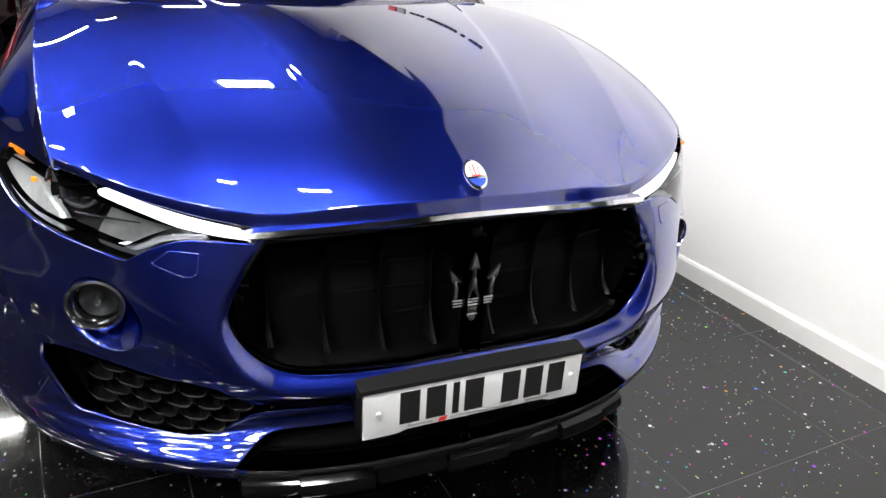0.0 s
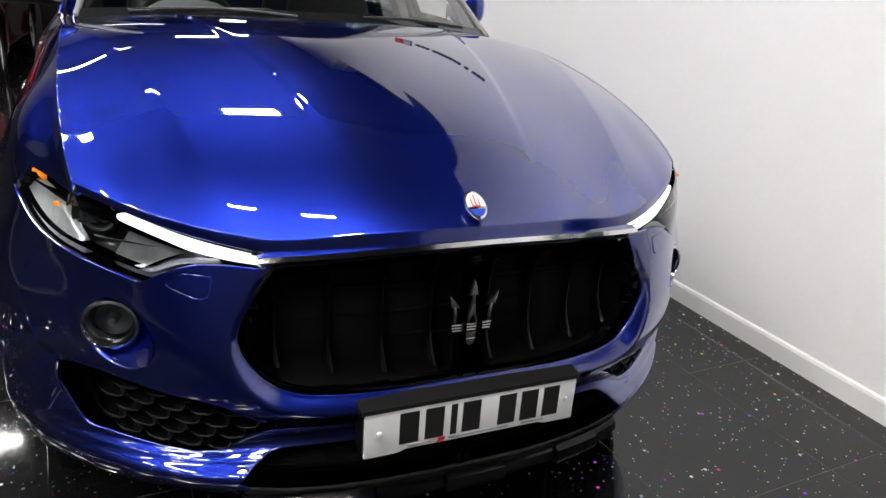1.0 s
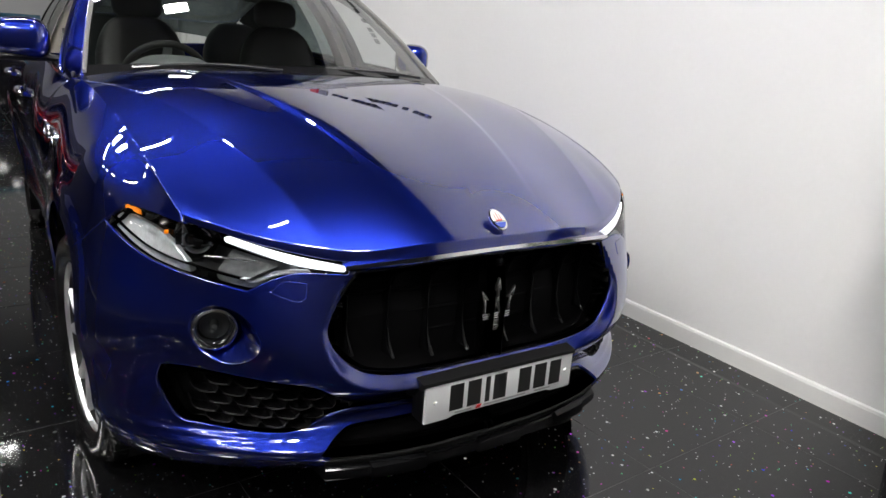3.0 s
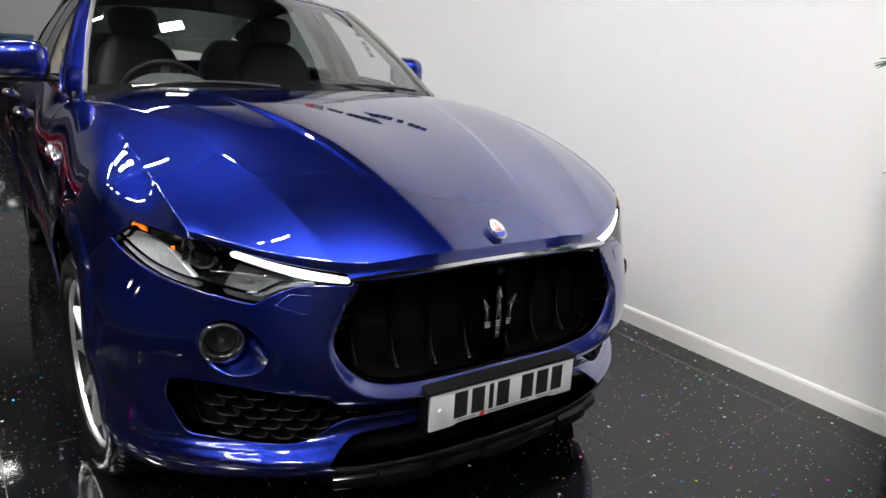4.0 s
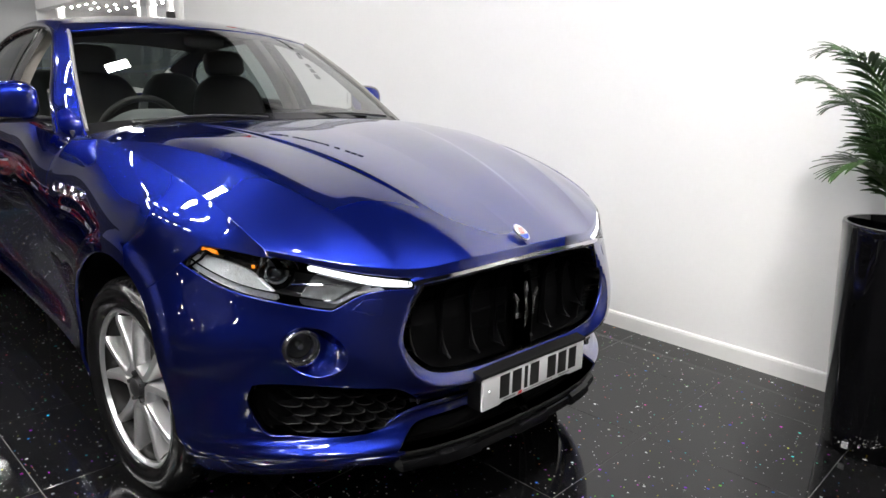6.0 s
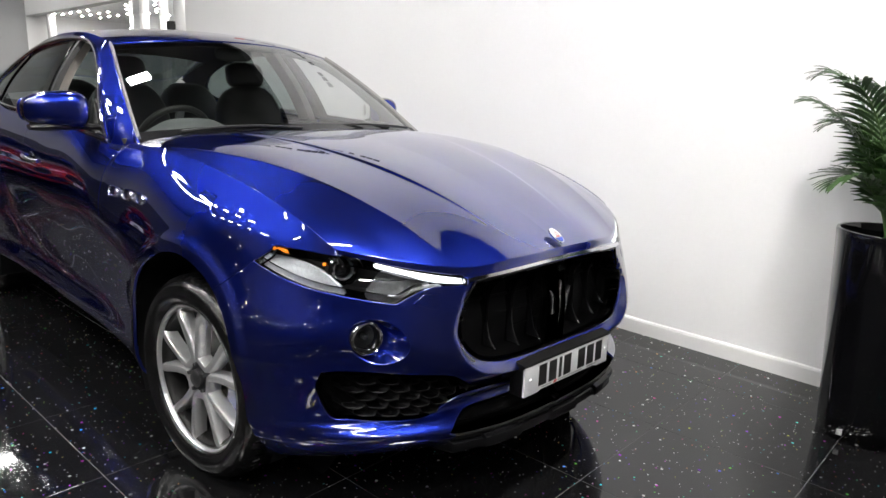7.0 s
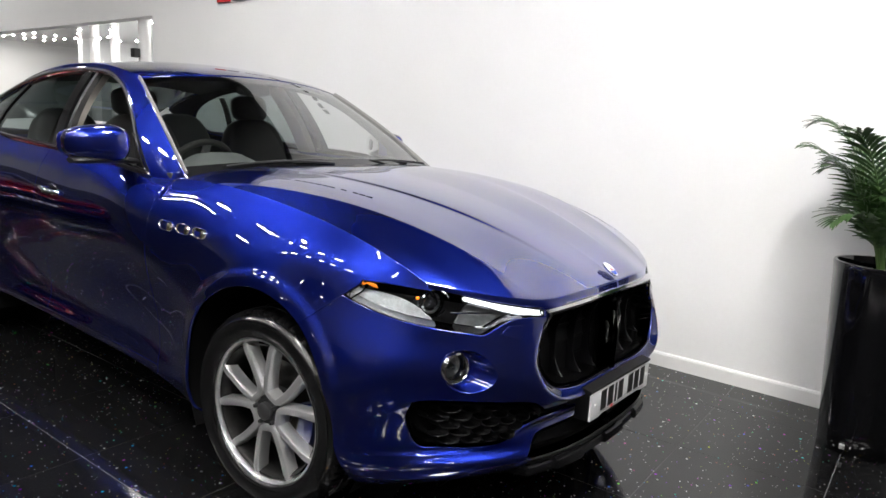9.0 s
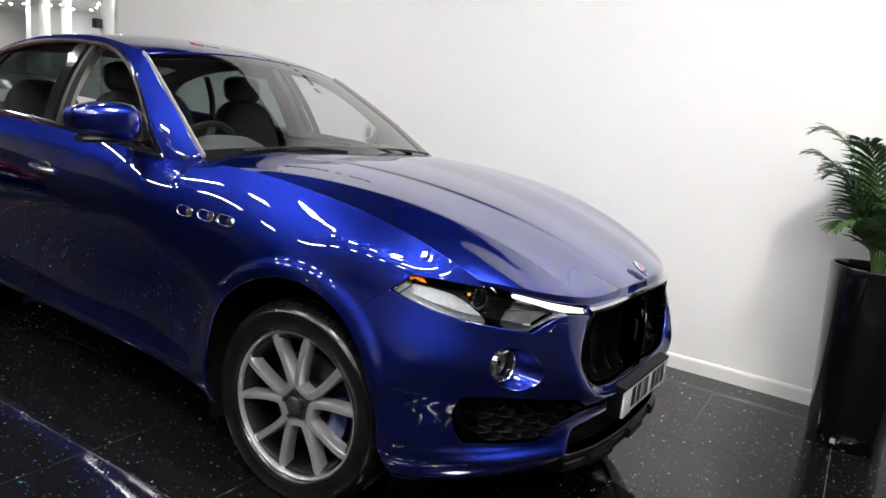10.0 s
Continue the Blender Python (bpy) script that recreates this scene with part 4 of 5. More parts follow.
part("plate_board", bm, PLATE, plate, "white reflective plate")
for x, wd in ((-0.160, 0.044), (-0.101, 0.044), (-0.055, 0.015), (-0.012, 0.044), (0.078, 0.044), (0.136, 0.044), (0.194, 0.042)):
    bm = box(bmesh.new(), (x - wd / 2, -0.0135, 0.427), (x + wd / 2, -0.0118, 0.504), 0.0)
    part("plate_bar", bm, INK, plate, "plain black bar in place of a character", smooth=False)
for x, wd, mat in ((0.01, 0.150, GREY_INK), (-0.135, 0.055, GREY_INK), (0.150, 0.060, GREY_INK)):
    bm = box(bmesh.new(), (x - wd / 2, -0.0132, 0.4165), (x + wd / 2, -0.0118, 0.4215))
    part("plate_line", bm, mat, plate, "thin grey bar of small print", smooth=False)
bm = bmesh.new()
prism(bm, [(-0.094, 0.414), (-0.078, 0.414), (-0.072, 0.424), (-0.088, 0.424)], "y", -0.0132, -0.0118)
part("plate_mark", bm, RED_INK, plate, "small slanted red mark", smooth=False)
for x in (-0.228, 0.236):
    bm = lathe([(0.0, -0.0155), (0.005, -0.0148), (0.0065, -0.0118)], 16, "y")
    ob = part("screw_cap", bm, BADGE_WHITE, plate, "white screw cap")
    ob.location = (x, 0, 0.462)
plate.scale = (0.955, 1.0, 0.955)
plate.location = (0.0, 0.020, 0.0205)

# lower air intakes: honeycomb on the sides, slots in the middle
for s in (-1, 1):
    intake = finish(new("air_intake"), car)
    back = skin_sheet(INTAKE, 0.075)
    (back if s > 0 else back.mirror()).build("intake_back", CAVITY, intake, "dark intake cavity", lip=-0.07)
    for r in range(8):
        for c in range(9):
            x = 0.43 + 0.056 * c + (0.028 if r % 2 else 0)
            z = 0.365 + 0.0265 * r
            if inside(np.array([[x, z]]), INTAKE)[0] > -0.008 or x > 0.735:
                continue
            bm = bmesh.new()
            scallop = ((-0.0275, 0.013), (-0.0265, 0.001), (-0.020, -0.0075), (-0.010, -0.011), (0.0, -0.012), (0.010, -0.011), (0.020, -0.0075), (0.0265, 0.001), (0.0275, 0.013))
            rows = []
            for a, b in scallop:
                up = 0.0042 * (1 - abs(a) / 0.034)
                f = skin_y(x + a, 0.455) + 0.030 + 0.010 * (b + 0.012) / 0.025
                rows.append([bm.verts.new((s * (x + a * k), f + d, z + b + e)) for k, d, e in ((1.0, 0.050, 0.0), (1.0, 0.002, 0.0), (0.985, 0.0, up * 0.5), (0.95, 0.003, up + 0.0012), (0.93, 0.050, up + 0.0025))])
            for a, b in zip(rows, rows[1:]):
                for k in range(4):
                    bm.faces.new((a[k], a[k + 1], b[k + 1], b[k]))
            bmesh.ops.recalc_face_normals(bm, faces=bm.faces)
            part("mesh_cell", bm, MESH_BLACK, intake, smooth=False)
    bm = bmesh.new()
    for z in (0.442, 0.460):
        tube(bm, [(s * x, nose_y(x) + 0.030, z + (0.012 * (x - 0.3) / 0.12 if x > 0.3 else 0)) for x in np.linspace(0.06, 0.42, 12)], 0.006, 6)
    for x in (0.10, 0.20, 0.30, 0.40):
        box(bm, (s * x - 0.004, nose_y(x) + 0.022, 0.437), (s * x + 0.004, nose_y(x) + 0.05, 0.468))
    part("intake_slats", bm, BLACK, intake)
low_cav = skin_sheet(LOWER_INTAKE, 0.06)
low_cav.both().build("lower_cavity", CAVITY, car, "dark opening under the bumper bar", lip=-0.055)
# stepped black splitter along the bottom
splitter = finish(new("splitter"), car)
for k, (x0, x1) in enumerate(((-0.47, -0.36), (-0.36, -0.21), (-0.20, -0.045), (-0.04, 0.105), (0.11, 0.25), (0.255, 0.385), (0.39, 0.475))):
    bm = bmesh.new()
    rows = []
    out = 0.012 if k % 2 else 0.0
    for x in np.linspace(x0, x1, 8):
        y = nose_y(x) - 0.020 - out
        rows.append([bm.verts.new(p) for p in ((x, y + 0.10, 0.232), (x, y + 0.006, 0.250), (x, y, 0.262), (x, y + 0.004, 0.280 + out * 0.4), (x, y + 0.03, 0.296 + out * 0.4), (x, y + 0.07, 0.304))])
    for a, b in zip(rows, rows[1:]):
        for j in range(5):
            bm.faces.new((a[j], b[j], b[j + 1], a[j + 1]))
    bm.faces.new(rows[0])
    bm.faces.new(rows[-1][::-1])
    bmesh.ops.recalc_face_normals(bm, faces=bm.faces)
    part("splitter_blade", bm, GRILLE_BLACK, splitter)

# fog lamps in their bowls
for s in (-1, 1):
    fog = finish(new("fog_lamp"), car)
    cx, cy, cz, r = 0.694, 0.270, 0.646, 0.053
    turn = Matrix.Translation((s * cx, cy, cz)) @ Matrix.Rotation(radians(s * 12), 4, "Z")
    bm = bmesh.new()
    rows = []
    m = len(FOG)
    for t in np.linspace(0, 1, 9):
        row = []
        for i in range(m):
            x, z = FOG[i]
            a = math.atan2(z - cz, x - cx)
            p = Vector((x, skin_y(x, z) + 0.001, z))
            local = turn @ Vector((s * s * r * 1.02 * math.cos(a), 0.012, r * 1.02 * math.sin(a))) if s > 0 else turn @ Vector((-r * 1.02 * math.cos(a), 0.012, r * 1.02 * math.sin(a)))
            q = Vector((s * p.x, p.y, p.z))
            e = t ** 0.8
            mid = q.lerp(local, e)
            mid.y += 0.018 * math.sin(math.pi * t)
            row.append(bm.verts.new(mid))
        rows.append(row)
    for a, b in zip(rows, rows[1:]):
        for i in range(m):
            bm.faces.new((a[i], a[(i + 1) % m], b[(i + 1) % m], b[i]))
    bmesh.ops.recalc_face_normals(bm, faces=bm.faces)
    part("bowl", bm, PAINT, fog, "blue painted recess round the lamp")
    for name, prof, mat, lab in (
        ("bezel", [(0.044, 0.010), (0.0445, -0.004), (0.048, -0.010), (0.053, -0.008), (0.056, 0.002), (0.054, 0.02)], CHROME, "bright ring"),
        ("inner_rim", [(0.045, 0.002), (0.041, 0.004), (0.036, 0.012), (0.034, 0.022)], BLACK_GLOSS, "black inner rim"),
        ("reflector", [(0.0, 0.040), (0.014, 0.038), (0.026, 0.032), (0.035, 0.020)], DARK_ALLOY, ""),
        ("bulb_shield", [(0.0, 0.006), (0.007, 0.008), (0.010, 0.016), (0.012, 0.034)], LAMP_GREY, ""),
        ("lens", [(0.0, -0.004), (0.03, -0.002), (0.0445, 0.004)], LENS, "clear round lens"),
    ):
        ob = part(name, lathe(prof, 40, "y"), mat, fog, lab)
        ob.matrix_basis = turn
# headlamps
DRL_BAND = outline([(0.424, 0.804), (0.53, 0.819), (0.60, 0.841), (0.668, 0.862), (0.672, 0.872), (0.575, 0.846), (0.424, 0.815)], 6, (0, 6, 3, 4))
LINE_BAND = outline([(0.50, 0.803), (0.572, 0.797), (0.622, 0.775), (0.672, 0.777), (0.672, 0.781), (0.624, 0.780), (0.576, 0.803), (0.50, 0.808)], 6, (0, 7, 3, 4))
OUTER_BAND = outline([(0.880, 0.892), (0.846, 0.880), (0.806, 0.868), (0.782, 0.848), (0.738, 0.775), (0.814, 0.800), (0.869, 0.846)], 6, (0, 4))
AMBER_BAND = outline([(0.858, 0.8985), (0.835, 0.897), (0.812, 0.893), (0.816, 0.886), (0.840, 0.890), (0.858, 0.893)], 6, (0, 2, 3, 5))
INNER_BAND = outline([(0.53, 0.812), (0.60, 0.832), (0.650, 0.850), (0.672, 0.83), (0.700, 0.770), (0.636, 0.759), (0.582, 0.791)], 6, (5,))
for s in (-1, 1):
    lamp = finish(new("headlamp"), car)

    def side_of(p):
        return p.mirror() if s < 0 else p
    side_of(lamp_shell).build("lens", LENS, lamp, "clear headlamp lens", lip=0)
    side_of(lamp_shell.moved(0.120)).build("housing", LAMP_DARK, lamp, "dark grey lamp housing", lip=-0.117)
    side_of(cut_in(lamp_shell, DRL_BAND, XZ).moved(0.008)).build("daylight_strip", DRL, lamp, "lit white daytime running strip", lip=0.02)
    side_of(cut_in(lamp_shell, LINE_BAND, XZ).moved(0.014)).build("light_guide", LIGHT_GUIDE, lamp, "bright angled light guide", lip=0.02)
    side_of(cut_in(lamp_shell, OUTER_BAND, XZ).moved(0.018)).build("side_reflector", REFLECTOR, lamp, "pale side reflector", lip=0.02)
    side_of(cut_in(lamp_shell, AMBER_BAND, XZ).moved(0.010)).build("marker", AMBER, lamp, "amber side marker", lip=0.012)
    px, pz = 0.702, 0.838
    at = Matrix.Translation((s * px, nose_y(px) + 0.105, pz)) @ Matrix.Rotation(radians(s * 14), 4, "Z")
    for name, prof, mat, lab in (
        ("projector_ring", [(0.033, 0.03), (0.033, -0.003), (0.0345, -0.006), (0.037, -0.003), (0.038, 0.03)], CHROME, "thin chrome ring"),
        ("projector_lens", [(0.0, -0.013), (0.010, -0.012), (0.019, -0.006), (0.026, 0.004), (0.029, 0.016)], BLACK_GLOSS, "dark glass projector lens"),
        ("inner_ring", [(0.030, 0.03), (0.0295, 0.002), (0.032, 0.004), (0.0335, 0.012)], LAMP_MID, ""),
        ("bowl", [(0.038, 0.012), (0.046, 0.008), (0.050, 0.002), (0.052, 0.03)], BLACK_GLOSS, "black bowl round the projector"),
    ):
        ob = part(name, lathe(prof, 36, "y"), mat, lamp, lab)
        ob.matrix_basis = at
    for a0, a1, rad, thick in ((0.55, 1.45, 0.058, 0.0038), (2.0, 3.0, 0.056, 0.0030), (3.7, 4.6, 0.052, 0.0026)):
        bm = bmesh.new()
        tube(bm, [(s * rad * math.cos(a), -0.014, rad * 0.82 * math.sin(a)) for a in np.linspace(a0, a1, 10)], thick, 6, up=(0, 1, 0))
        ob = part("reflector_arc", bm, CHROME, lamp, "bright curved reflector edge")
        ob.matrix_basis = at
    bm = bmesh.new()
    tube(bm, [(s * x, nose_y(x) + 0.022, 0.8245 - 0.02 * (0.70 - x)) for x in np.linspace(0.60, 0.705, 10)], [0.0008 + 0.0022 * k / 9 for k in range(10)], 6)
    part("lamp_blade", bm, CHROME, lamp, "thin bright horizontal blade")
    bm = bmesh.new()
    box(bm, (-0.006, -0.004, 0.006), (0.006, 0.004, 0.018), 0.001)
    ob = part("amber_cell", bm, AMBER, lamp, "small amber cell")
    ob.matrix_basis = Matrix.Translation((s * 0.772, nose_y(0.772) + 0.030, 0.858)) @ Matrix.Diagonal((0.7, 0.7, 0.7, 1)) @ Matrix.Rotation(radians(s * 24), 4, "Z")
    bm = bmesh.new()
    box(bm, (-0.036, -0.010, -0.012), (0.036, -0.004, -0.0085), 0.001)
    ob = part("projector_fin", bm, CHROME, lamp, "bright horizontal fin")
    ob.matrix_basis = at
    side_of(cut_in(lamp_shell, INNER_BAND, XZ).moved(0.034)).build("inner_reflector", SMOKED, lamp, "smoky silver inner reflector", lip=0.015)

# headlamp washer covers: a fine seam proud of the bumper
for s in (-1, 1):
    w = cut_in(skin_sheet(WASHER, -0.001), WASHER, XZ, 0.0012)
    (w.mirror() if s < 0 else w).build("washer_cover", PAINT, car, lip=0.006)

# closing pieces under the skin
inner = bmesh.new()
box(inner, (-0.62, 0.55, 0.24), (0.62, 4.5, 0.80), 0.03)
part("underbody", inner, CAVITY, car)
inner = bmesh.new()
box(inner, (-0.80, 1.52, 0.30), (0.80, 1.60, 1.08), 0.01)
part("firewall", inner, CAVITY, car)
for s in (-1, 1):
    for axle in (FRONT_AXLE, REAR_AXLE):
        bm = bmesh.new()
        rows = []
        for a in np.linspace(-0.15 * math.pi, 1.15 * math.pi, 30):
            ly = axle + (ARCH_R + 0.006) * math.cos(a)
            lim = 0.945 * max(0.3, 1 - min(1.0, max(0.0, (0.96 - ly) / 0.9)) ** 2) ** (1 / NOSE_P) - 0.004
            rows.append([bm.verts.new((s * x, ly, ARCH_Z + (ARCH_R + 0.006) * math.sin(a))) for x in (0.60, lim)])
        for a, b in zip(rows, rows[1:]):
            bm.faces.new((a[0], a[1], b[1], b[0]))
        part("arch_liner", bm, CAVITY, car)
        bm = bmesh.new()
        c = [bm.verts.new((s * 0.61, axle + 0.5 * math.cos(a), ARCH_Z + 0.5 * math.sin(a))) for a in np.linspace(0, 2 * math.pi, 25)[:-1]]
        bm.faces.new(c)
        part("arch_wall", bm, CAVITY, car)

# ---- wheels ----
def wheel(at, out, steer_angle=0.0):
    """A tyre on a ten-spoke alloy; out is the side its face looks to."""
    w = finish(new("wheel"), car)
    w.matrix_basis = Matrix.Translation(at) @ Matrix.Rotation(steer_angle, 4, "Z") @ (Matrix() if out > 0 else Matrix.Rotation(math.pi, 4, "Z"))
    # tyre turned with shoulder blocks
    prof = [(0.262, 0.095), (0.268, 0.116), (0.274, 0.121), (0.276, 0.118), (0.285, 0.126), (0.315, 0.131), (0.333, 0.127), (0.335, 0.123), (0.338, 0.125), (0.352, 0.114), (0.3535, 0.110), (0.366, 0.098), (0.3705, 0.075), (0.371, 0.055)]
    prof += [(0.363, 0.053), (0.363, 0.045), (0.372, 0.043), (0.372, 0.012), (0.364, 0.010), (0.364, -0.010), (0.372, -0.012), (0.372, -0.075), (0.366, -0.098), (0.345, -0.120), (0.30, -0.130), (0.262, -0.10)]
    bm = bmesh.new()
    n, rings = 432, []
    for r, h in prof:
        ring = []
        for i in range(n):
            a = 2 * math.pi * i / n
            rr = r - (0.008 if (i % 6 == 0 and r > 0.36 and abs(h) > 0.05) else 0)
            ring.append(bm.verts.new((h, rr * math.cos(a), max(0.002 - at[2], rr * math.sin(a)))))
        rings.append(ring)
    for a, b in zip(rings, rings[1:]):
        for i in range(n):
            j = (i + 1) % n
            bm.faces.new((a[i], a[j], b[j], b[i]))
    bmesh.ops.recalc_face_normals(bm, faces=bm.faces)
    part("tyre", bm, RUBBER, w, "black rubber tyre with a blocky tread")
    bm = lathe([(0.255, -0.10), (0.262, -0.108), (0.262, -0.095), (0.235, -0.06), (0.232, 0.06), (0.240, 0.088), (0.247, 0.098), (0.250, 0.100)], 72, "x")
    part("rim_barrel", bm, BARREL, w)
    bm = lathe([(0.2645, 0.096), (0.2645, 0.101), (0.268, 0.108), (0.2665, 0.112), (0.262, 0.112), (0.2585, 0.106), (0.256, 0.094), (0.253, 0.080)], 72, "x")
    part("rim_flange", bm, ALLOY, w)
    for k in range(5):
        # a forked arm: two broad legs that meet in a round crotch by the hub
        bm = bmesh.new()
        base = 2 * math.pi * k / 5 + radians(-9)
        cb, sb = math.cos(base), math.sin(base)
        rows = []
        for t in np.linspace(-1, 1, 31):
            f = abs(t)
            u = 0.066 + 0.186 * max(0.0, f - 0.10) / 0.90 - 0.004 * (1 - min(1, f / 0.2)) ** 2
            o = math.copysign(0.086 * (f + 1e-9) ** 0.46, t)
            du, do = (0.191 if f > 0.10 else 0.03), min(0.4, 0.0396 * (f + 0.02) ** -0.54)
            ln = math.hypot(du, do)
            nu, no = -math.copysign(do, 1) / ln, math.copysign(du, t) / ln
            half = 0.0150 + 0.014 * max(0, f - 0.5) ** 2
            h = 0.102 + 0.006 * f ** 0.7 - 0.012 * max(0.0, f - 0.85) / 0.15
            row = []
            for hh, off in ((h - 0.050, -1.0), (h - 0.010, -1.0), (h - 0.002, -0.72), (h, -0.3), (h - 0.001, 0.3), (h - 0.004, 0.72), (h - 0.013, 1.0), (h - 0.050, 1.05)):
                uu, oo = u + nu * half * off, o + no * half * off
                row.append(bm.verts.new((hh, uu * cb - oo * sb, uu * sb + oo * cb)))
            rows.append(row)
        for a, b in zip(rows, rows[1:]):
            for j in range(7):
                bm.faces.new((a[j], a[j + 1], b[j + 1], b[j]))
        bm.faces.new(rows[0])
        bm.faces.new(rows[-1])
        bmesh.ops.recalc_face_normals(bm, faces=bm.faces)
        part("spoke", bm, ALLOY, w, "forked silver spoke")
    part("hub", lathe([(0.0, 0.092), (0.052, 0.092), (0.060, 0.084), (0.066, 0.03), (0.07, 0.0)], 40, "x"), DARK_ALLOY, w)
    part("centre_cap", lathe([(0.0, 0.114), (0.026, 0.113), (0.032, 0.108), (0.033, 0.086)], 32, "x"), DARK_ALLOY, w)
    for k in range(5):
        a = 2 * math.pi * k / 5 + radians(27)
        bm = bmesh.new()
        bmesh.ops.create_cone(bm, cap_ends=True, segments=6, radius1=0.009, radius2=0.007, depth=0.02, matrix=Matrix.Translation((0.098, 0.050 * math.cos(a), 0.050 * math.sin(a))) @ Matrix.Rotation(math.pi / 2, 4, "Y"))
        part("wheel_bolt", bm, DARK_ALLOY, w)
    part("brake_disc", lathe([(0.07, 0.02), (0.172, 0.02), (0.174, 0.014), (0.174, -0.008), (0.07, -0.008)], 48, "x"), DISC, w)
    bm = bmesh.new()
    rows = []
    for a in np.linspace(-0.55, 0.55, 9):
        a2 = a + (-0.2 if out < 0 else 3.3)
        rows.append([bm.verts.new((h, r * math.cos(a2), r * math.sin(a2))) for h, r in ((0.055, 0.125), (0.055, 0.195), (-0.02, 0.20), (-0.02, 0.12))])
    for a, b in zip(rows, rows[1:]):
        for j in range(4):
            bm.faces.new((a[j], a[(j + 1) % 4], b[(j + 1) % 4], b[j]))
    bm.faces.new(rows[0])
    bm.faces.new(rows[-1])
    bmesh.ops.recalc_face_normals(bm, faces=bm.faces)
    part("caliper", bm, CALIPER, w, "blue brake caliper")


for y in (FRONT_AXLE, REAR_AXLE):
    turned = radians(4.5) if y < 2 else 0.0
    wheel((-0.814, y, 0.355), -1, turned)
    wheel((0.814, y, 0.355), 1, turned)

# ---- sides: vents, handles, mirrors, window trim ----
def side_x(y, z):
    """Half width of the lower body at that place."""
    q = np.array([1 + (y - NOSE_Y - NOSE_A)])
    p = body_point(q, np.linspace(0, 1, 200))[0]
    return float(np.interp(z, p[:, 2], p[:, 0]))


for s in (-1, 1):
    for y0 in (1.345, 1.460, 1.575):
        z0 = 0.945
        x0 = side_x(y0, z0)
        at = Matrix.Translation((s * (x0 - 0.002), y0, z0)) @ Matrix.Rotation(radians(-s * 14), 4, "Y") @ Matrix.Rotation(radians(4), 4, "X")
        vent = finish(new("wing_vent"), car)
        bm = bmesh.new()
        oval = outline([(-0.046, -0.002), (-0.036, 0.017), (0.0, 0.020), (0.040, 0.016), (0.047, 0.0), (0.034, -0.018), (-0.03, -0.018)], 4)
        rings = []
        for k, h in ((1.0, -0.004), (1.0, 0.005), (0.92, 0.009), (0.82, 0.005), (0.79, -0.004)):
            rings.append([bm.verts.new((s * h, a * k, b * k)) for a, b in oval])
        for a, b in zip(rings, rings[1:]):
            for i in range(len(oval)):
                bm.faces.new((a[i], a[(i + 1) % len(oval)], b[(i + 1) % len(oval)], b[i]))
        bmesh.ops.recalc_face_normals(bm, faces=bm.faces)
        ob = part("vent_rim", bm, CHROME, vent, "chrome oval rim")
        ob.matrix_basis = at
        bm = bmesh.new()
        prism(bm, [(a * 0.81, b * 0.81) for a, b in oval], "x", s * -0.003, s * 0.0005)
        ob = part("vent_hole", bm, CAVITY, vent)
        ob.matrix_basis = at
        bm = bmesh.new()
        prism(bm, [(a * 0.28 - 0.026, b * 0.70) for a, b in oval], "x", s * 0.0, s * 0.008, 0.002)
        ob = part("vent_blade", bm, CHROME, vent)
        ob.matrix_basis = at
    for y0, z0 in ((2.60, 0.985), (3.52, 1.01)):
        x0 = side_x(y0, z0)
        handle = finish(new("door_handle"), car)
        bm = bmesh.new()
        tube(bm, [(s * (x0 + 0.004 + 0.026 * math.sin(math.pi * t) ** 0.5), y0 - 0.105 + 0.21 * t, z0 + 0.012 * (t - 0.5)) for t in np.linspace(0, 1, 15)], [0.010 + 0.006 * math.sin(math.pi * t) for t in np.linspace(0, 1, 15)], 10, flat=1.0)
        part("grip", bm, CHROME, handle, "chrome grip")
        bm = bmesh.new()
        bmesh.ops.create_uvsphere(bm, u_segments=20, v_segments=10, radius=1, matrix=Matrix.Translation((s * (x0 - 0.004), y0, z0)) @ Matrix.Diagonal((0.008, 0.062, 0.032, 1)))
        part("grip_cup", bm, BLACK_GLOSS, handle)

# chrome round the side windows, and black pillars
def house_x(y, z):
    b, r = belt(np.array([y]))[0], rail(np.array([y]))[0]
    t = min(1.0, max(0.0, (z - b[1]) / max(1e-6, r[1] - b[1])))
    return b[0] + (r[0] - b[0]) * t + 0.030 * math.sin(math.pi * t) * min(1, max(0, (y - 1.65) / 0.6))


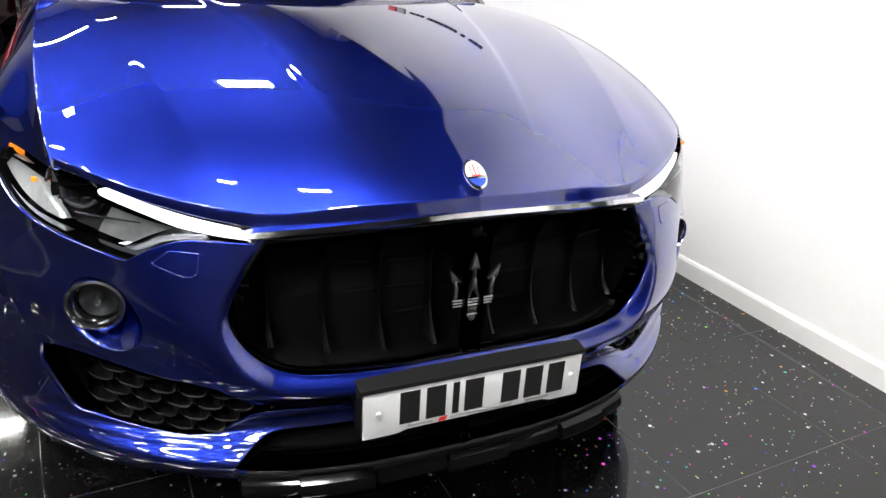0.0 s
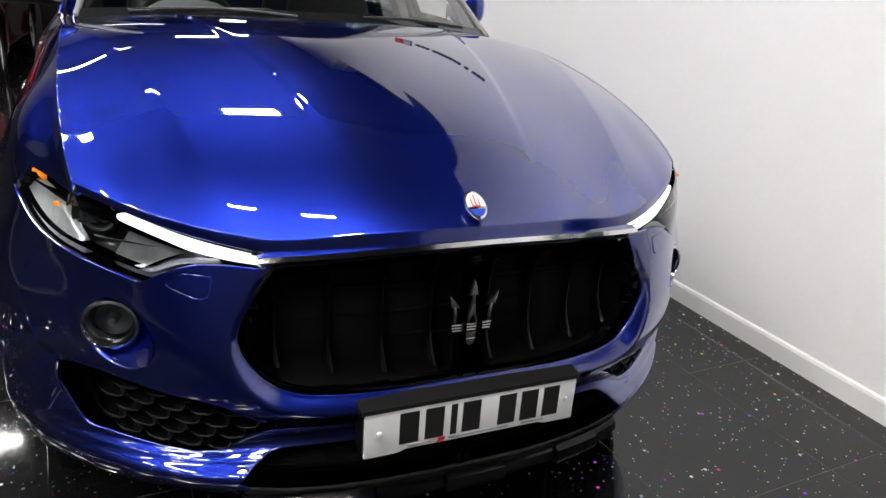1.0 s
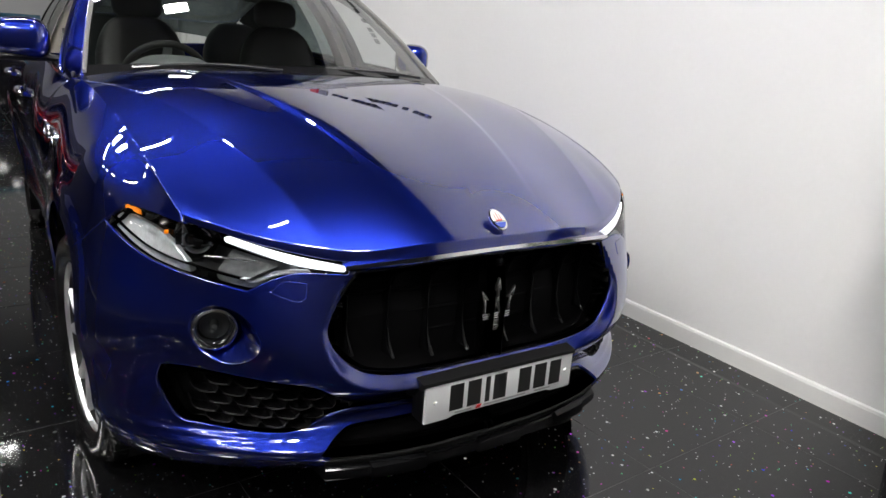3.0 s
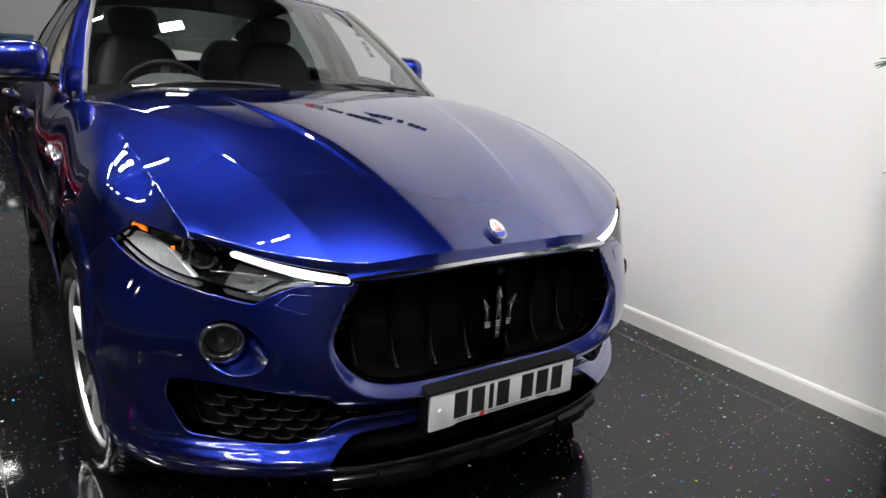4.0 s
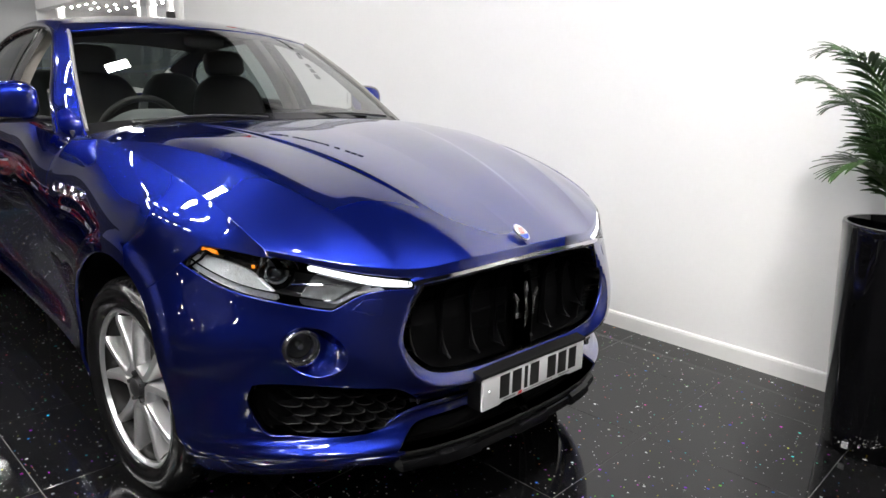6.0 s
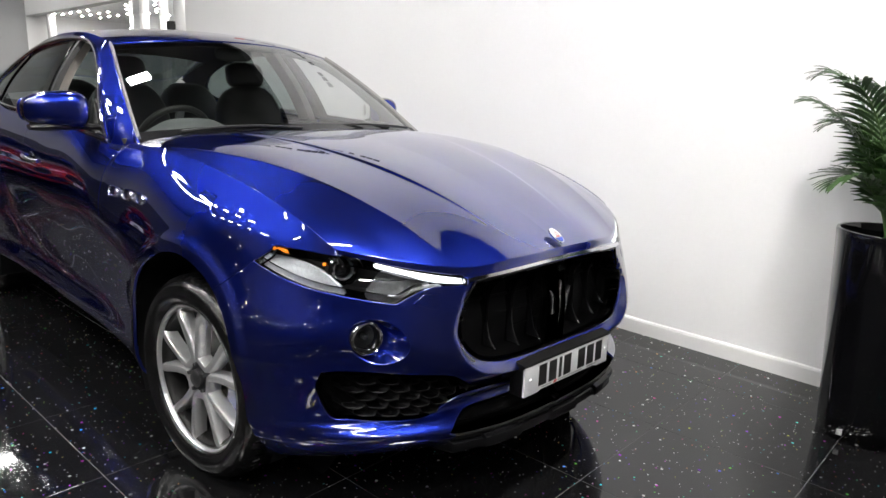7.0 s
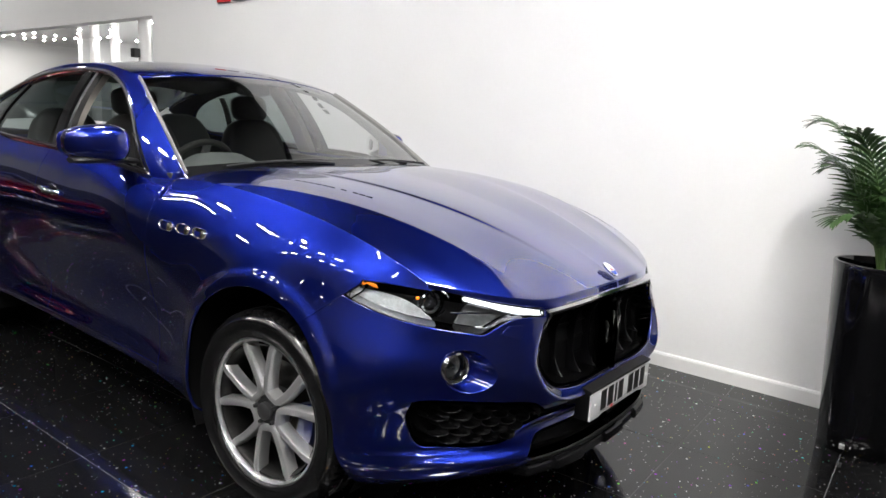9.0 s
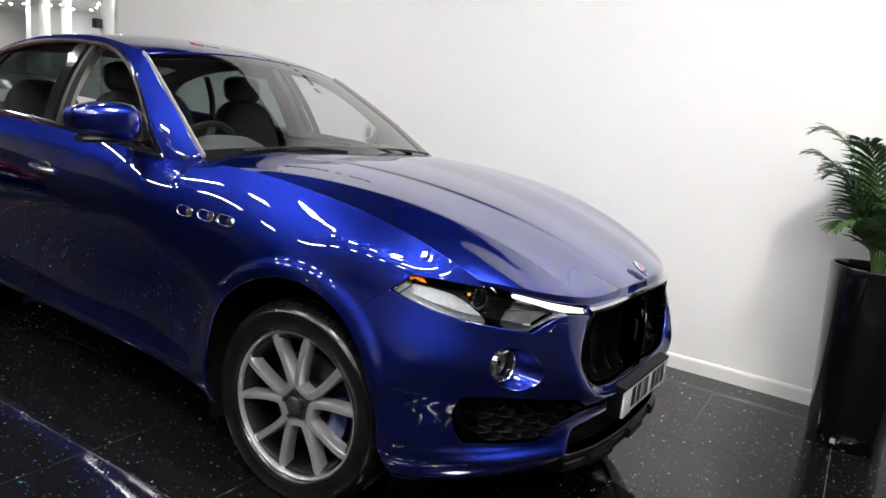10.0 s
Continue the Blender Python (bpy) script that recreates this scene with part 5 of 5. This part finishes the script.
for s in (-1, 1):
    bm = bmesh.new()
    ring = [(s * (house_x(y, z) + 0.002), y, z) for y, z in WINDOWS]
    tube(bm, ring + ring[:2], 0.0155, 8, flat=0.6, cap=False, up=(1, 0, 0))
    part("window_trim", bm, CHROME, car, "chrome surround of the side windows")
    for y0, wd, mat, nm in ((2.80, 0.085, BLACK_GLOSS, "centre_pillar"), (2.705, 0.03, BLACK, "window_frame_edge"), (3.72, 0.03, BLACK_GLOSS, "rear_pillar")):
        bm = bmesh.new()
        rows = []
        for t in np.linspace(0, 1, 14):
            lean = -0.10 * (t - 0.2)
            z = 1.175 + 0.40 * t if y0 < 3.5 else 1.20 + 0.30 * t
            y = y0 + (0.10 - lean - 0.14 if y0 < 3.5 else -0.14 * t)
            x = house_x(y, z) - 0.004
            rows.append([bm.verts.new((s * xx, y + o, z)) for xx, o in ((x - 0.03, -wd / 2), (x, -wd / 2), (x, wd / 2), (x - 0.03, wd / 2))])
        for a, b in zip(rows, rows[1:]):
            for j in range(3):
                bm.faces.new((a[j], a[j + 1], b[j + 1], b[j]))
        bmesh.ops.recalc_face_normals(bm, faces=bm.faces)
        part(nm, bm, mat, car)
    bm = bmesh.new()
    rows = []
    for t in np.linspace(0, 1, 12):
        y, z = 2.80 + 0.06 * t, 1.16 + 0.42 * t
        x = house_x(y, z) - 0.05
        rows.append([bm.verts.new((s * xx, y + o, z)) for xx, o in ((x - 0.05, -0.075), (x, -0.075), (x, 0.05), (x - 0.05, 0.05))])
    for a, b in zip(rows, rows[1:]):
        for j in range(4):
            bm.faces.new((a[j], a[(j + 1) % 4], b[(j + 1) % 4], b[j]))
    bmesh.ops.recalc_face_normals(bm, faces=bm.faces)
    part("pillar_trim", bm, BEIGE, car, "beige inner pillar trim")
    # windscreen edge strip
    bm = bmesh.new()
    tube(bm, [(s * (rail(np.array([y]))[0][0] - 0.014), y, rail(np.array([y]))[0][1] + 0.002) for y in np.linspace(1.66, 2.33, 30)], 0.016, 8, flat=0.45, up=(1, 0, 0.4))
    part("screen_strip", bm, STRIP_GREY, car, "pale strip beside the windscreen")
    # door mirror
    mirror = finish(new("door_mirror"), car)
    bm = bmesh.new()
    bmesh.ops.create_uvsphere(bm, u_segments=40, v_segments=24, radius=1)
    for v in bm.verts:
        x, y, z = v.co
        def sq(a, p):
            return math.copysign(abs(a) ** p, a)
        x, y, z = sq(x, 0.62), sq(y, 0.8), sq(z, 0.62)
        taper = 1 - 0.16 * x
        v.co = (s * (0.985 + 0.124 * x), 2.03 + 0.085 * y * (1 - 0.1 * x) + 0.02 * x, 1.240 + 0.076 * z * taper + 0.006 * (1 - x * x))
    bmesh.ops.recalc_face_normals(bm, faces=bm.faces)
    part("mirror_shell", bm, PAINT, mirror)
    bm = bmesh.new()
    tube(bm, [(s * x, 2.03 + 0.01 * (x - 0.98), 1.165 + 0.012 * math.sin((x - 0.80) * 9)) for x in np.linspace(0.80, 1.09, 14)], [0.030 + 0.028 * min(1, (x - 0.80) * 7) - 0.03 * max(0, (x - 1.05) * 20) for x in np.linspace(0.80, 1.09, 14)], 14, flat=0.36)
    part("mirror_base", bm, BLACK, mirror, "black mirror foot")
    bm = bmesh.new()
    prism(bm, outline([(0.875, 1.195), (1.09, 1.195), (1.095, 1.285), (0.88, 1.295)], 5), "y", 2.108, 2.114)
    ob = part("mirror_glass", bm, CHROME, mirror)
    ob.scale = (s, 1, 1)
    if s > 0:
        mirror.matrix_basis = Matrix.Translation((0.855, 2.0, 0)) @ Matrix.Rotation(radians(62), 4, "Z") @ Matrix.Translation((-0.855, -2.0, 0))
    # mirror sail in the window corner
    bm = bmesh.new()
    prism(bm, [(1.885, 1.135), (2.02, 1.145), (2.06, 1.29)], "x", 0.0, 0.012)
    ob = part("mirror_sail", bm, BLACK, car)
    ob.matrix_basis = Matrix.Translation((s * (house_x(2.0, 1.2) - 0.02), 0, 0))

# wipers and scuttle
bm = bmesh.new()
rows = []
for x in np.linspace(-0.79, 0.79, 40):
    u = abs(x) / 0.80
    y = 1.565 + 0.095 * u**2
    rows.append([bm.verts.new(p) for p in ((x, y - 0.012, 1.150 - 0.05 * u**2), (x, y + 0.03, 1.158 - 0.05 * u**2), (x, y + 0.085, 1.150 - 0.03 * u**2))])
for a, b in zip(rows, rows[1:]):
    for j in range(2):
        bm.faces.new((a[j], b[j], b[j + 1], a[j + 1]))
part("scuttle", bm, BLACK, car, "black scuttle panel under the windscreen")
for x0, x1 in ((-0.05, -0.62), (0.62, 0.06)):
    wiper = finish(new("wiper"), car)
    bm = bmesh.new()
    tube(bm, [(x0 + (x1 - x0) * t, 1.570 + 0.05 * t, 1.183 + 0.016 * math.sin(math.pi * t) - 0.012 * abs(x0 + (x1 - x0) * t)) for t in np.linspace(0, 1, 12)], [0.011 - 0.006 * t for t in np.linspace(0, 1, 12)], 8, flat=0.6)
    part("wiper_arm", bm, BLACK, wiper)
    bm = bmesh.new()
    tube(bm, [(x0 + (x1 - x0) * t, 1.615 + 0.03 * t, 1.200 - 0.03 * (abs(x0 + (x1 - x0) * t) / 0.6) ** 2) for t in np.linspace(0.15, 1, 10)], 0.007, 6)
    part("wiper_blade", bm, RUBBER, wiper)

# ---- inside the car ----
bm = bmesh.new()
rows = []
for x in np.linspace(-0.74, 0.74, 40):
    row = []
    for t in np.linspace(0, 1, 14):
        y = 1.66 + 0.62 * t + 0.05 * (1 - (x / 0.74) ** 2) * (t < 0.01)
        z = 1.105 + 0.035 * math.sin(math.pi * min(1, t * 1.1)) - 0.16 * max(0, t - 0.75) * 4 * (t > 0.75)
        z += 0.070 * math.exp(-((x + 0.39) / 0.17) ** 4) * math.exp(-((t - 0.62) / 0.22) ** 4)
        row.append(bm.verts.new((x, y, z)))
    rows.append(row)
for a, b in zip(rows, rows[1:]):
    for j in range(13):
        bm.faces.new((a[j], b[j], b[j + 1], a[j + 1]))
bmesh.ops.recalc_face_normals(bm, faces=bm.faces)
part("dashboard", bm, DASH, car, "dark grey dashboard with a dial hood")
steer = finish(new("steering_wheel"), car)
tilt = Matrix.Translation((-0.385, 2.22, 1.085)) @ Matrix.Rotation(radians(-62), 4, "X")
bm = bmesh.new()
tube(bm, [(0.187 * math.cos(a), 0.187 * math.sin(a), 0) for a in np.linspace(0, 2 * math.pi, 41)], 0.016, 10, cap=False)
ob = part("steering_rim", bm, DARK_TRIM, steer)
ob.matrix_basis = tilt
bm = bmesh.new()
bmesh.ops.create_uvsphere(bm, u_segments=24, v_segments=12, radius=1, matrix=Matrix.Diagonal((0.085, 0.075, 0.03, 1)))
box(bm, (-0.18, -0.02, -0.01), (0.18, 0.02, 0.008), 0.006)
box(bm, (-0.02, -0.18, -0.01), (0.02, 0.0, 0.008), 0.006)
ob = part("steering_hub", bm, DASH, steer)
ob.matrix_basis = tilt


def soft_block(bm, at, size, p=0.6, lean=0.0):
    r = bmesh.ops.create_uvsphere(bm, u_segments=24, v_segments=16, radius=1)
    m = Matrix.Translation(at) @ Matrix.Rotation(radians(lean), 4, "X")
    for v in r["verts"]:
        c = [math.copysign(abs(a) ** p, a) * h for a, h in zip(v.co, size)]
        v.co = m @ Vector(c)


for x, y, nm in ((-0.38, 2.72, "front_seat"), (0.38, 2.72, "front_seat"), (-0.40, 3.62, "rear_seat"), (0.40, 3.62, "rear_seat")):
    seat = finish(new(nm), car)
    bm = bmesh.new()
    soft_block(bm, (x, y - 0.22, 0.80), (0.25, 0.30, 0.10))
    part("cushion", bm, DARK_TRIM, seat)
    bm = bmesh.new()
    soft_block(bm, (x, y + 0.07, 1.06), (0.235, 0.085, 0.31), 0.55, -14)
    for v in bm.verts:
        v.co.x = x + (v.co.x - x) * (1 - 0.75 * max(0.0, v.co.z - 1.12))
    part("backrest", bm, DARK_TRIM, seat)
    bm = bmesh.new()
    soft_block(bm, (x, y + 0.15, 1.43 if y < 3 else 1.32), (0.125, 0.05, 0.080 if y < 3 else 0.05), 0.6, -10)
    part("headrest", bm, DARK_TRIM, seat)
bm = bmesh.new()
soft_block(bm, (0.0, 2.30, 1.53), (0.11, 0.015, 0.035), 0.6)
part("inner_mirror", bm, BLACK, car)
bm = bmesh.new()
box(bm, (-0.86, 1.62, 0.60), (0.86, 4.2, 0.66))
part("cabin_floor", bm, CAVITY, car)
for s in (-1, 1):
    bm = bmesh.new()
    box(bm, (s * 0.80 - 0.02, 1.72, 0.66), (s * 0.80 + 0.02, 4.1, 1.14), 0.01)
    part("door_card", bm, DARK_TRIM, car)

# ---- palm in a tall black pot ----
def palm(at):
    t = thing("palm_plant", at, "green palm with feathered fronds standing in a pot", "plant")
    rng = random.Random(7)
    for k in range(20):
        a = 2 * math.pi * k / 20 * 2.4 + rng.uniform(-0.25, 0.25)
        rise = rng.uniform(0.50, 0.92) if k > 5 else rng.uniform(0.40, 0.56)
        reach = rng.uniform(0.20, 0.46) * (1.0 if k > 5 else 0.7)
        droop = rng.uniform(0.04, 0.15)
        spine = []
        for u in np.linspace(0, 1, 16):
            r = 0.03 + reach * u**1.35
            z = 0.0 + rise * (1 - (1 - u) ** 1.5) - droop * u**3
            spine.append(Vector((min(r * math.cos(a), 0.20), r * math.sin(a), z)))
        frond = finish(new("frond"), t)
        bm = bmesh.new()
        tube(bm, spine, [0.006 * (1 - 0.75 * i / 15) for i in range(16)], 6)
        part("stalk", bm, STEM, frond)
        bm = bmesh.new()
        for i in range(4, 16):
            for half in (0.0, 0.5):
                if i == 15 and half:
                    continue
                p = spine[i].lerp(spine[min(15, i + 1)], half)
                d = (spine[min(15, i + 1)] - spine[i - 1]).normalized()
                sd = d.cross(Vector((0, 0, 1)))
                sd = sd.normalized() if sd.length > 0.05 else Vector((1, 0, 0))
                up = sd.cross(d)
                u = (i + half) / 15
                ln = 0.235 * math.sin(math.pi * min(0.97, 0.18 + 0.80 * u)) ** 0.7 * rng.uniform(0.85, 1.1)
                for sgn in (-1, 1):
                    dirn = (d * (0.55 + 0.5 * u) + sgn * sd * (1.0 - 0.35 * u) + up * rng.uniform(0.0, 0.3)).normalized()
                    wv = dirn.cross(up).normalized()
                    rows = []
                    for q in np.linspace(0, 1, 5):
                        c = p + dirn * ln * q + Vector((0, 0, -0.07 * q * q * ln / 0.2))
                        if c.x + at[0] > WALL_X - 0.02:
                            c.x = WALL_X - 0.02 - at[0]
                        w = 0.0088 * math.sin(math.pi * (0.12 + 0.84 * q)) + 0.0005
                        rows.append([bm.verts.new(c - wv * w + up * 0.002), bm.verts.new(c), bm.verts.new(c + wv * w + up * 0.002)])
                    for x, y in zip(rows, rows[1:]):
                        bm.faces.new((x[0], x[1], y[1], y[0]))
                        bm.faces.new((x[1], x[2], y[2], y[1]))
        part("leaf_blade", bm, LEAF, frond)
    return t


POT_AT = (1.30, -0.64, 0.0)
pot = thing("plant_pot", POT_AT, "tall tapering black lacquered pot on the tiles", "pot")
part("pot_body", lathe([(0.0, 0.0), (0.158, 0.0), (0.168, 0.012), (0.172, 0.10), (0.192, 0.45), (0.212, 0.85), (0.215, 0.878), (0.212, 0.886), (0.200, 0.886), (0.196, 0.87), (0.192, 0.80), (0.0, 0.80)], 72), POT, pot)
bm = lathe([(0.0, 0.815), (0.10, 0.818), (0.193, 0.812)], 40)
part("soil", bm, SOIL, pot, "dark soil")
bm = bmesh.new()
box(bm, (-0.173, 0.030, 0.032), (-0.165, 0.052, 0.056), 0.001)
part("pot_tag", bm, GREY_INK, pot, "small grey maker's tag")
palm((1.30, -0.64, 0.81)).scale = (0.95, 0.95, 0.95)

# ---- sign on the white wall: plain shapes in its colours ----
sign = thing("wall_sign", (WALL_X, 5.0, 2.55), "raised sign of red and dark shapes on the white wall", "sign")
for k in range(2):
    bm = bmesh.new()
    y0 = 0.22 - 0.26 * k
    prism(bm, [(y0, -0.10), (y0 - 0.20, -0.10), (y0 - 0.24, 0.12), (y0 - 0.04, 0.12)], "x", -0.03, -0.004, 0.004)
    part("sign_emblem", bm, (RED_INK, GREY_INK)[k], sign, ("slanted red emblem shape", "slanted grey emblem shape")[k])
y0 = -0.40
for k, wd in enumerate((0.17, 0.15, 0.15, 0.0, 0.17, 0.16, 0.13, 0.16, 0.14, 0.13, 0.0, 0.13, 0.0, 0.12, 0.13, 0.14)):
    if wd:
        bm = bmesh.new()
        wd *= 0.60
        box(bm, (-0.026, y0 - wd, -0.036), (-0.004, y0, 0.036), 0.004)
        part("sign_bar", bm, INK, sign, "plain dark bar in place of a letter")
        y0 -= wd + 0.036
    else:
        y0 -= 0.085

# ---- far bay: lit white columns, dark plinth with a teal edge ----
for x, y in ((1.95, 12.1), (2.80, 10.30), (3.12, 10.30), (1.86, 6.98)):
    col = tagged(part("column", lathe([(0.0, 0.0), (0.10, 0.0), (0.10, 0.06), (0.070, 0.08), (0.070, LOW_Z - 0.05), (0.078, LOW_Z - 0.03), (0.078, LOW_Z)], 40), WALL, None), "round white column lit by downlights", "column", "columns of the far bay")
    col.location = (x, y, 0)
speaker = thing("wall_speaker", (1.74, 6.98, 2.02), "small black loudspeaker fixed to the white column", "speaker")
part("cabinet", box(bmesh.new(), (-0.03, -0.045, -0.05), (0.042, 0.045, 0.05), 0.006), BLACK, speaker)
part("bracket", box(bmesh.new(), (0.040, -0.02, -0.02), (0.056, 0.02, 0.02), 0.003), BLACK_GLOSS, speaker)
bm = bmesh.new()
box(bm, (-1.85, 11.0, 0.0), (-0.35, 11.48, 1.24), 0.01)
plinth = thing("display_plinth", (0, 0, 0), "black display counter with a teal band along its top", "counter")
part("counter_body", bm, BLACK_GLOSS, plinth)
bm = bmesh.new()
box(bm, (-1.87, 10.98, 1.25), (-0.33, 11.48, 1.33), 0.01)
part("counter_band", bm, TEAL_PAINT, plinth, "teal top band")

# ---- a second car, red, parked further back in the showroom ----
other = copy_thing(car, Matrix.Translation((-2.97, 7.5, 0.0)))
for o in other.children_recursive:
    if o.type == "MESH":
        was = o.data.materials[0]
        o.material_slots[0].link = "OBJECT"
        o.material_slots[0].material = RED_PAINT if was == PAINT else LAMP_MID if was in (DRL, AMBER) else was
tagged(other, "glossy red car parked on the black tiles with its lamps off", "car")

# ---- ceiling lights ----
def led_panel(x, y, z, sx=0.6, sy=0.6):
    p = thing("ceiling_light", (x, y, z), "white led panel set in the dark ceiling", "ceiling light", "ceiling panels")
    bm = bmesh.new()
    for lo, hi in (((-sx / 2 - 0.02, -sy / 2 - 0.02), (sx / 2 + 0.02, -sy / 2)), ((-sx / 2 - 0.02, sy / 2), (sx / 2 + 0.02, sy / 2 + 0.02)), ((-sx / 2 - 0.02, -sy / 2), (-sx / 2, sy / 2)), ((sx / 2, -sy / 2), (sx / 2 + 0.02, sy / 2))):
        box(bm, (*lo, -0.02), (*hi, 0))
    part("light_frame", bm, SKIRT, p, smooth=False)
    bm = box(bmesh.new(), (-sx / 2, -sy / 2, -0.012), (sx / 2, sy / 2, -0.002))
    part("diffuser", bm, LED, p, "glowing white diffuser", smooth=False)
    return p


for x, y, sx, sy in PANELS + STRIPS:
    led_panel(x, y, CEIL_Z, sx, sy)


def downlight(x, y, z):
    d = thing("downlight", (x, y, z), "small round ceiling downlight with a bright rim", "downlight", "downlights")
    part("trim_ring", lathe([(0.020, -0.001), (0.026, -0.003), (0.032, -0.002), (0.032, 0.0)], 16), CHROME, d)
    part("bulb", lathe([(0.0, -0.006), (0.012, -0.0055), (0.017, -0.004), (0.020, -0.001)], 14), SPOT, d, "glowing lamp")
    return d


first = downlight(0, 0, LOW_Z)
first.location = (2.80, 10.12, LOW_Z)
for x, y in [(3.12, 10.12), (1.95, 11.92), (2.02, 6.86)] + [(2.12 + 0.44 * i + 0.2 * (j % 2), 7.25 + 0.50 * j) for i in range(6) for j in range(6)] + [(2.05 + 0.30 * i, 10.60 + 0.40 * j) for i in range(3) for j in range(4)]:
    copy_thing(first, Matrix.Translation((x, y, LOW_Z)))
west = thing("downlight", (WEST_X - 0.5, -5.4, WEST_Z), "round downlight in the dark low ceiling", "downlight", "west bay downlights")
part("trim_ring", lathe([(0.050, -0.002), (0.060, -0.008), (0.066, -0.003), (0.066, 0.0)], 20), CHROME, west)
part("bulb", lathe([(0.0, -0.004), (0.050, -0.003)], 16), SPOT_WEST, west, "glowing lamp")
for i in range(2):
    for j in range(9):
        if i or j:
            copy_thing(west, Matrix.Translation((WEST_X - 0.5 - 1.8 * i, -5.4 + 1.4 * j, WEST_Z)))
high = thing("ceiling_spot", (SPOTS[0][0], SPOTS[0][1], CEIL_Z), "slim white lamp in the high dark ceiling", "ceiling light", "high ceiling lamps")
bm = bmesh.new()
for sx in (-1, 1):
    box(bm, (sx * 0.100 - 0.01, -0.25, -0.02), (sx * 0.100 + 0.01, 0.25, 0.0), 0.002)
    box(bm, (-0.090, sx * 0.24 - 0.01, -0.02), (0.090, sx * 0.24 + 0.01, 0.0), 0.002)
part("lamp_frame", bm, SKIRT, high, smooth=False)
part("diffuser", box(bmesh.new(), (-0.089, -0.229, -0.012), (0.089, 0.229, -0.002)), SPOT_HIGH, high, "glowing lamp", smooth=False)
for x, y in SPOTS[1:]:
    if min(math.hypot(x - a, y - b) for a, b, _, _ in PANELS) > 0.6:
        copy_thing(high, Matrix.Translation((x, y, CEIL_Z)))

# ---- floor: black tiles with fine grey joints ----
TILE, JOINT, TURN = 0.606, 0.003, radians(2.3)
bed = slab("floor", (LEFT_X, NEAR_Y, -0.1), (5.0, END_Y, -0.0015), GROUT, "black polished speckled tiles with fine grey joints", "floor")
tm = bmesh.new()
h = TILE / 2 - JOINT / 2
box(tm, (-h, -h, -0.0012), (h, h, 0.0), 0.0008)
tile_mesh = bpy.data.meshes.new("tile")
tm.to_mesh(tile_mesh)
tm.free()
tile_mesh.materials.append(FLOOR)
rest_bm = bmesh.new()
turn = Matrix.Translation((-1.216, 1.732, 0)) @ Matrix.Rotation(TURN, 4, "Z")
for i in range(-12, 14):
    for j in range(-12, 18):
        m = turn @ Matrix.Translation((TILE * (i + 0.5), TILE * (j + 0.5), 0))
        c = m.translation
        if not (LEFT_X + 0.32 < c.x < 5.0 and NEAR_Y + 0.32 < c.y < END_Y - 0.3):
            continue
        if c.x > WALL_X + 0.3 and c.y < FAR_Y:
            continue
        if c.x < 2.1 and -3.9 < c.x and -2.2 < c.y < 6.6:
            ob = finish(new("tile", tile_mesh), bed)
            ob.matrix_basis = m
        else:
            r = bmesh.ops.create_grid(rest_bm, x_segments=1, y_segments=1, size=h, matrix=m)
far_tiles = part("far_tiles", rest_bm, FLOOR, bed, smooth=False)
far_tiles["kind"] = "stuff"
